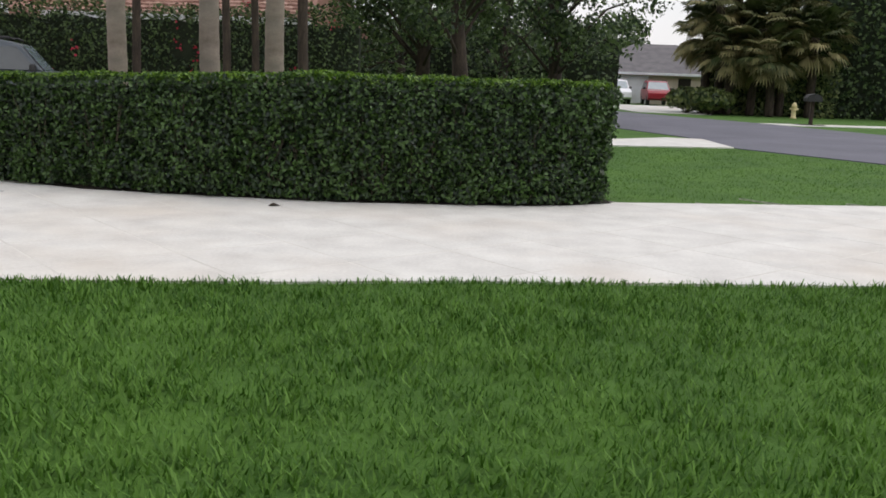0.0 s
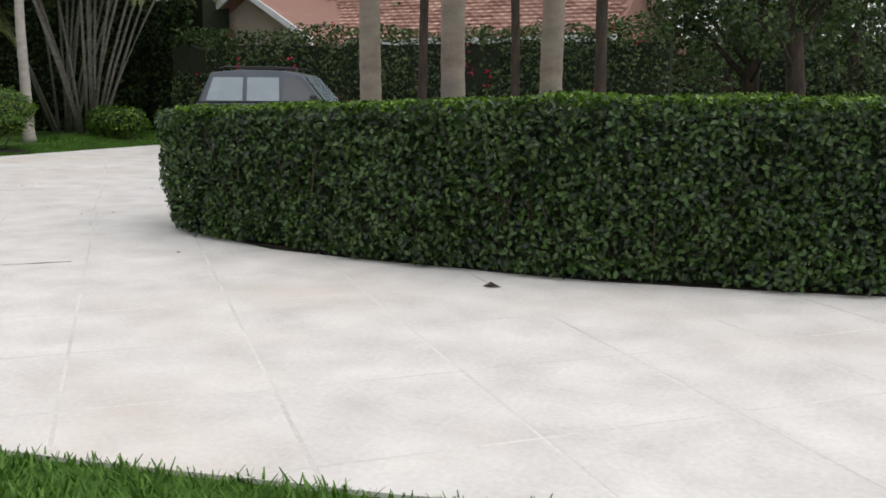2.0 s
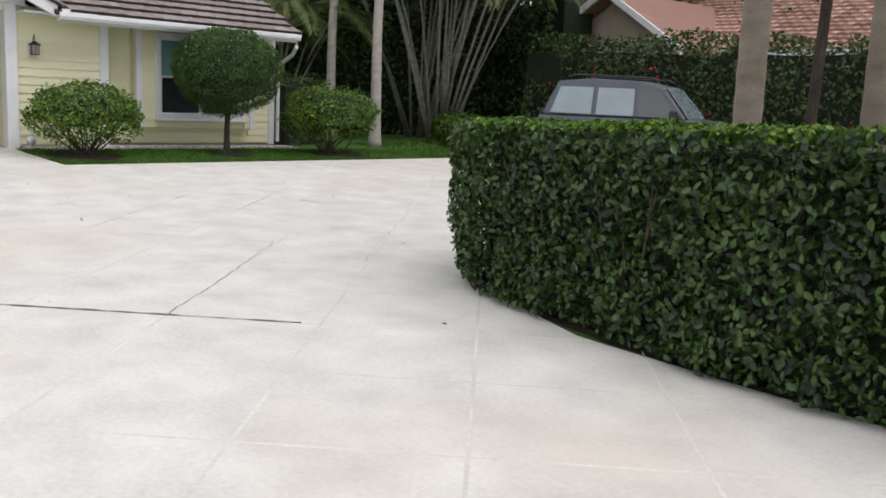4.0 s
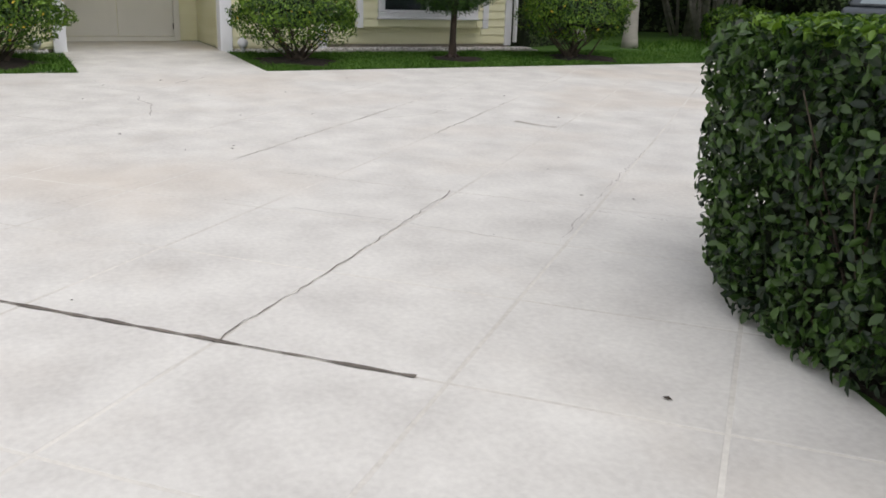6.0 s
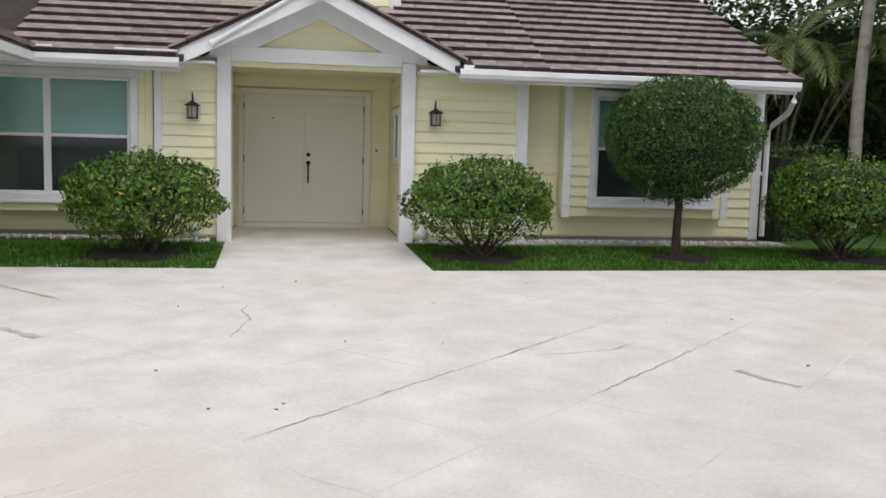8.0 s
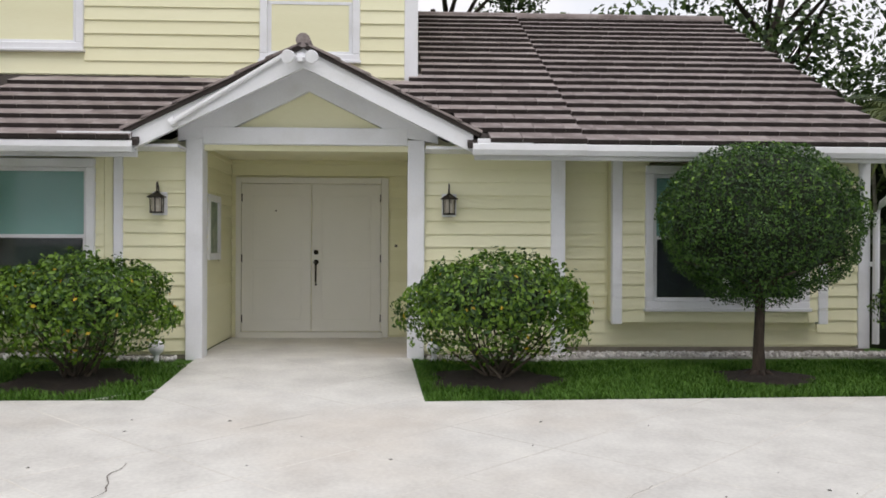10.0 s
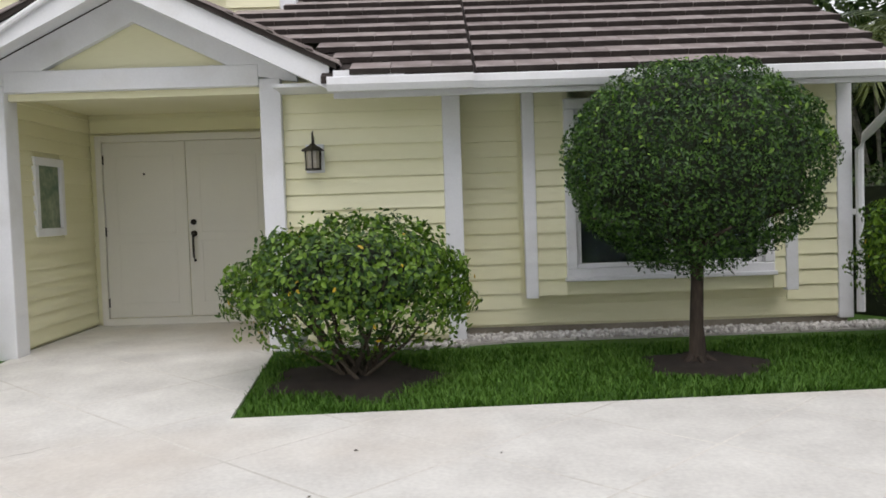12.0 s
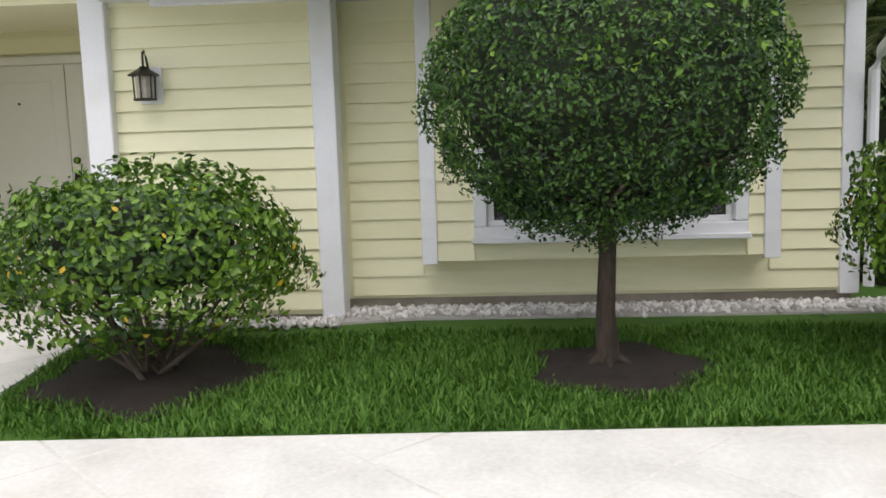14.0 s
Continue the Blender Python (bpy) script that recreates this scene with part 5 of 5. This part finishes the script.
gable_house("far_house", "single-storey house with grey shingle roof and garage", 11.0, 75.3, 14, 12, 2.45, 5.0, GREYROOF, STUCCO, [(-6.2, -1.2, 0.0, 2.2, WHITE), (1.2, 2.2, 0, 2.1, BRONZE), (3.2, 5.5, 0.9, 2.1, CARGLASS)])
nb = gable_house("neighbour_house", "stucco house with terracotta tiled roof", -13.2, 27.6, 12.4, 9, 2.95, 5.0, CLAYTILE, STUCCO, [(-4, -2, 0.9, 2.2, CARGLASS), (2, 4, 0.9, 2.2, CARGLASS)], hip=0.12)


def roof_courses(parent, w, d, eave, ridge, over, hip):
    """Tile courses on the front slope of a hipped roof."""
    c = Build()
    hw, hd = w / 2 + over, over
    inset = min(d / 2, w / 2) * hip
    rr = random.Random(3)
    n = 15
    for i in range(n):
        u0, u1 = i / n, (i + 1) / n
        y0, y1 = -hd + (d / 2 + hd) * u0, -hd + (d / 2 + hd) * u1
        z0, z1 = eave + (ridge - eave) * u0, eave + (ridge - eave) * u1
        a0 = -hw + inset * u0
        k = int((-2 * a0) / 0.3)
        for j in range(k):
            xa, xb = a0 + j * 0.3, a0 + (j + 1) * 0.3 - 0.012
            c.add([(xa, y0 - 0.03, z0 + 0.02), (xb, y0 - 0.03, z0 + 0.02), (xb, y0 - 0.03, z0 + 0.085), ((xa + xb) / 2, y0 - 0.03, z0 + 0.11), (xa, y0 - 0.03, z0 + 0.085), (xa, y1, z1 + 0.02), (xb, y1, z1 + 0.02), ((xa + xb) / 2, y1, z1 + 0.045)], [(0, 1, 2, 3, 4), (4, 3, 7, 5), (3, 2, 6, 7), (1, 6, 2), (0, 4, 5)], rr.random())
    tagged(c.make("tile_courses", CLAYTILE, parent, tones=True), kind="stuff")


roof_courses(nb, 12.4, 9, 2.95, 5.0, 0.5, 0.12)
# its front gable wing
gw = Build()
gw.prism([(-19.6, 0), (-15.4, 0), (-15.4, 3.0), (-17.5, 4.3), (-19.6, 3.0)], "y", 25.9, 28.5)
gw_ob = fix_normals(gw.make("wing_wall", STUCCO))
gw_ob.parent = nb
gw_ob.matrix_parent_inverse = nb.matrix_basis.inverted()
for s in (-1, 1):
    ring = [(-17.5, 4.33), (-17.5, 4.52), (-17.5 + s * 2.6, 2.92), (-17.5 + s * 2.6, 2.73)]
    for nm, m, y0, y1 in (("wing_roof", CLAYTILE, 25.3, 31), ("bargeboard", WHITE, 25.22, 25.297)):
        o = fix_normals(Build().prism(ring, "y", y0, y1).make(nm, m))
        o.parent = nb
        o.matrix_parent_inverse = nb.matrix_basis.inverted()

hy = empty("fire_hydrant", pose(14.3, 50.0, 0))
tagged(hy, "cream yellow fire hydrant on the verge", "hydrant")
h = Build()
h.tube([(0, 0, -0.02), (0, 0, 0.05), (0, 0, 0.06), (0, 0, 0.55), (0, 0, 0.58), (0, 0, 0.68), (0, 0, 0.78), (0, 0, 0.84)], [0.17, 0.17, 0.12, 0.12, 0.15, 0.14, 0.08, 0.03], 14)
h.tube([(-0.22, 0, 0.48), (0.22, 0, 0.48)], 0.06, 10)
h.tube([(0, -0.22, 0.42), (0, 0, 0.42)], 0.08, 10)
h.make("body", CREAM, hy, True)
mb = empty("mailbox", pose(12.2, 40.0, 0))
tagged(mb, "dark mailbox on a post at the road's edge", "mailbox")
Build().box(-0.07, 0.07, -0.07, 0.07, -0.05, 1.0, 0.01).make("post", BARK, mb)
arch = [(-0.5, 1.0), (0.5, 1.0), (0.5, 1.15), (0.35, 1.28), (0.0, 1.33), (-0.35, 1.28), (-0.5, 1.15)]
fix_normals(Build().prism([(a * 0.62, b) for a, b in arch], "y", -0.3, 0.3).make("box", BLACK, mb))
soil_ring(12.2, 40.0, 0.9, 9)

# white fence rail behind the corner shrub
fe = Build()
fe.box(-18.75, -18.69, 15.36, 18.6, 1.18, 1.24, 0.006).box(-18.75, -18.69, 18.5, 18.6, 0.1, 1.24, 0.006).box(-18.75, -18.69, 15.36, 15.44, 0.1, 1.18, 0.006)
tagged(fe.make("fence_rail", WHITE), "low white fence rail beside the house", "fence")

# electric outlet on the wall, garden lamp by the porch
ou = empty("wall_outlet", pose(-17.66, 7.30, 0.62))
tagged(ou, "cream weatherproof outlet cover on yellow siding", "outlet")
Build().box(-0.03, 0.02, -0.05, 0.05, -0.035, 0.035, 0.006).make("cover", DOORPAINT, ou)
Build().box(0.02, 0.028, -0.035, 0.035, -0.02, 0.02, 0.003).make("flap", DOORPAINT, ou)
for y in (10.26, 7.34):
    gl = empty("garden_lamp", pose(-17.38, y, gz(-17.38)))
    tagged(gl, "small white globe garden lamp by the porch", "lamp", "garden lamps by the porch")
    Build().tube([(0, 0, -0.02), (0, 0, 0.08)], 0.03, 10).make("stem", WHITE, gl)
    Build().tube([(0, 0, 0.07), (0, 0, 0.10), (0, 0, 0.15), (0, 0, 0.20), (0, 0, 0.23)], [0.03, 0.065, 0.085, 0.065, 0.02], 14).make("globe", WHITE, gl, True)

# ---- cracks, joints, debris, slabs ----
def ribbon(name, pts, width, label, seed, mat=DARKJOINT):
    """A thin dark crack that wanders along a line of the plan."""
    rr = random.Random(seed)
    v, f = [], []
    path = []
    for (x0, y0), (x1, y1) in zip(pts, pts[1:]):
        n = max(2, int(math.hypot(x1 - x0, y1 - y0) / 0.07))
        for i in range(n):
            path.append((x0 + (x1 - x0) * i / n + rr.gauss(0, 0.009 if width < 0.02 else 0.002), y0 + (y1 - y0) * i / n + rr.gauss(0, 0.009 if width < 0.02 else 0.002)))
    for i, (x, y) in enumerate(path):
        w = width * rr.uniform(0.1, 1.0)
        a = path[max(0, i - 1)]
        b = path[min(len(path) - 1, i + 1)]
        l = math.hypot(b[0] - a[0], b[1] - a[1]) or 1
        nx, ny = -(b[1] - a[1]) / l, (b[0] - a[0]) / l
        z = gz(x) + 0.004
        v += [(x + nx * w / 2, y + ny * w / 2, z), (x - nx * w / 2, y - ny * w / 2, z)]
        if i:
            f.append((2 * i - 2, 2 * i - 1, 2 * i + 1, 2 * i))
    return tagged(mesh(name, v, f, mat), label, "crack", kind="structure")


C0, D0, STEP = -1.55, 14.12, 1.33


def cd(c, d):
    return ((c - d) / 2, (c + d) / 2)


ribbon("crack", [cd(C0 + 2 * STEP, 14.12), cd(C0 + 2 * STEP, 15.8), cd(C0 + 2 * STEP - 0.05, 18.2)], 0.008, "dark crack along a joint of the concrete", 1)
ribbon("crack", [cd(C0 + 0.05, 18.3), cd(C0, 20.2), cd(C0, 24.4)], 0.008, "dark crack along a joint of the concrete", 2)
ribbon("crack", [(-12.2, 8.15), (-12.9, 8.28), (-13.2, 8.20), (-13.57, 8.21)], 0.008, "short crack in the concrete", 3)
ribbon("crack", [(-14.4, 8.74), (-14.7, 9.0), (-14.93, 9.27)], 0.008, "short crack in the concrete", 4)
ribbon("crack", [(-11.6, 10.3), (-11.75, 10.9), (-12.1, 11.3)], 0.008, "thin crack in the concrete", 5)
ribbon("crack", [cd(C0 + 1 * STEP, 21.0), cd(C0 + STEP, 24.6)], 0.008, "thin crack in the concrete", 6)
ribbon("crack", [(-8.39, 9.7), (-7.82, 10.16), (-7.33, 10.54)], 0.0035, "hairline crack along a joint of the concrete", 30)
ribbon("crack", [(-7.24, 9.62), (-7.8, 10.17), (-8.31, 10.69), (-9.47, 11.91)], 0.0035, "hairline crack along a joint of the concrete", 31)
ribbon("crack", [(-8.75, 8.11), (-8.33, 8.56), (-7.9, 8.95), (-7.29, 9.43)], 0.0035, "hairline crack along a joint of the concrete", 32)
ribbon("crack", [(-9.47, 8.64), (-9.11, 9.0), (-8.63, 9.37)], 0.0035, "hairline crack along a joint of the concrete", 33)
ribbon("crack", [(-8.92, 7.15), (-9.23, 7.48), (-9.47, 7.79)], 0.0035, "hairline crack along a joint of the concrete", 34)
ribbon("expansion_joint", [cd(2.27, 14.12), cd(-1.0, 14.12), cd(-6.5, 14.12), cd(-12, 14.12)], 0.032, "dark open expansion joint across the drive", 7)

ribbon("tyre_scuff", [(-12.95, 6.08), (-12.67, 6.41), (-12.22, 6.88)], 0.10, "grey tyre scuff on the concrete", 21, SCUFF)
ribbon("tyre_scuff", [(-14.58, 5.75), (-13.72, 6.63)], 0.07, "grey tyre scuff on the concrete", 22, SCUFF)
ribbon("tyre_scuff", [(-11.13, 11.55), (-10.89, 11.63), (-10.64, 11.79)], 0.09, "grey tyre scuff on the concrete", 23, SCUFF)

rr = random.Random(12)
for i in range(46):
    x, y = rr.uniform(-14.8, -2.5), rr.uniform(6.0, 13.0)
    if not inside([x], [y], DRIVE)[0]:
        continue
    a, s = rr.uniform(0, 6.28), rr.uniform(0.008, 0.022)
    d = Vector((math.cos(a), math.sin(a), 0)) * s
    e = Vector((-d.y, d.x, 0)) * 0.45
    q = Vector((x, y, gz(x) + 0.003))
    up = Vector((0, 0, s * 0.35))
    ob = mesh("fallen_leaf", [q - d, q + e + up, q + d + up * 0.3, q - e + up, q - d * 0.2], [(0, 4, 1), (4, 2, 1), (0, 3, 4), (4, 3, 2)], BARK)
    tagged(ob, "dry brown leaf fallen on the concrete", "leaf", "fallen leaves")
q = Vector((-2.48, 8.86, 0.004))
tagged(mesh("fallen_leaf", [q + Vector(k) for k in ((-0.07, 0, 0), (-0.02, 0.035, 0.03), (0.07, 0.01, 0.004), (0.0, -0.03, 0.02), (0.0, 0, 0.0))], [(0, 4, 1), (4, 2, 1), (0, 3, 4), (4, 3, 2)], BARK), "dry brown leaf fallen on the concrete", "leaf", "fallen leaves")

rest, bed_ = Build(), Build()
made = 0
for i in range(-26, 34):
    for j in range(-30, 26):
        c0, d0 = C0 + i * STEP, D0 + j * STEP
        cell = clip(clip(clip(clip(DRIVE, 1, 1, c0 + STEP - 0.013), -1, -1, -c0 - 0.013), -1, 1, d0 + STEP - 0.013), 1, -1, -d0 - 0.013)
        if len(cell) < 3:
            continue
        size = abs(sum(p[0] * q[1] - q[0] * p[1] for p, q in zip(cell, cell[1:] + cell[:1]))) / 2
        if size < 0.01:
            continue
        n = len(cell)
        bed_.add([(x, y, gz(x) - 0.0018) for x, y in clip(clip(clip(clip(DRIVE, 1, 1, c0 + STEP), -1, -1, -c0), -1, 1, d0 + STEP), 1, -1, -d0)], [tuple(range(len(clip(clip(clip(clip(DRIVE, 1, 1, c0 + STEP), -1, -1, -c0), -1, 1, d0 + STEP), 1, -1, -d0))))])
        cx, cy = sum(p[0] for p in cell) / n, sum(p[1] for p in cell) / n
        lip = [(cx + (x - cx) * 0.994, cy + (y - cy) * 0.994) for x, y in cell]
        vs = [(x, y, gz(x) + 0.0) for x, y in lip] + [(x, y, gz(x) - 0.0012) for x, y in cell] + [(x, y, gz(x) - 0.03) for x, y in cell]
        fs = [tuple(range(n))] + [(k * n + a, (k + 1) * n + a, (k + 1) * n + (a + 1) % n, k * n + (a + 1) % n) for k in (0, 1) for a in range(n)]
        if made < 300 and -15.8 < cx < 5 and 3 < cy < 16:
            mesh("slab", vs, fs, CONCRETE, drive)
            made += 1
        else:
            rest.add(vs, fs)
bed_.make("joint_bed", JOINT, drive)
tagged(rest.make("slab_field", CONCRETE, drive), kind="stuff")
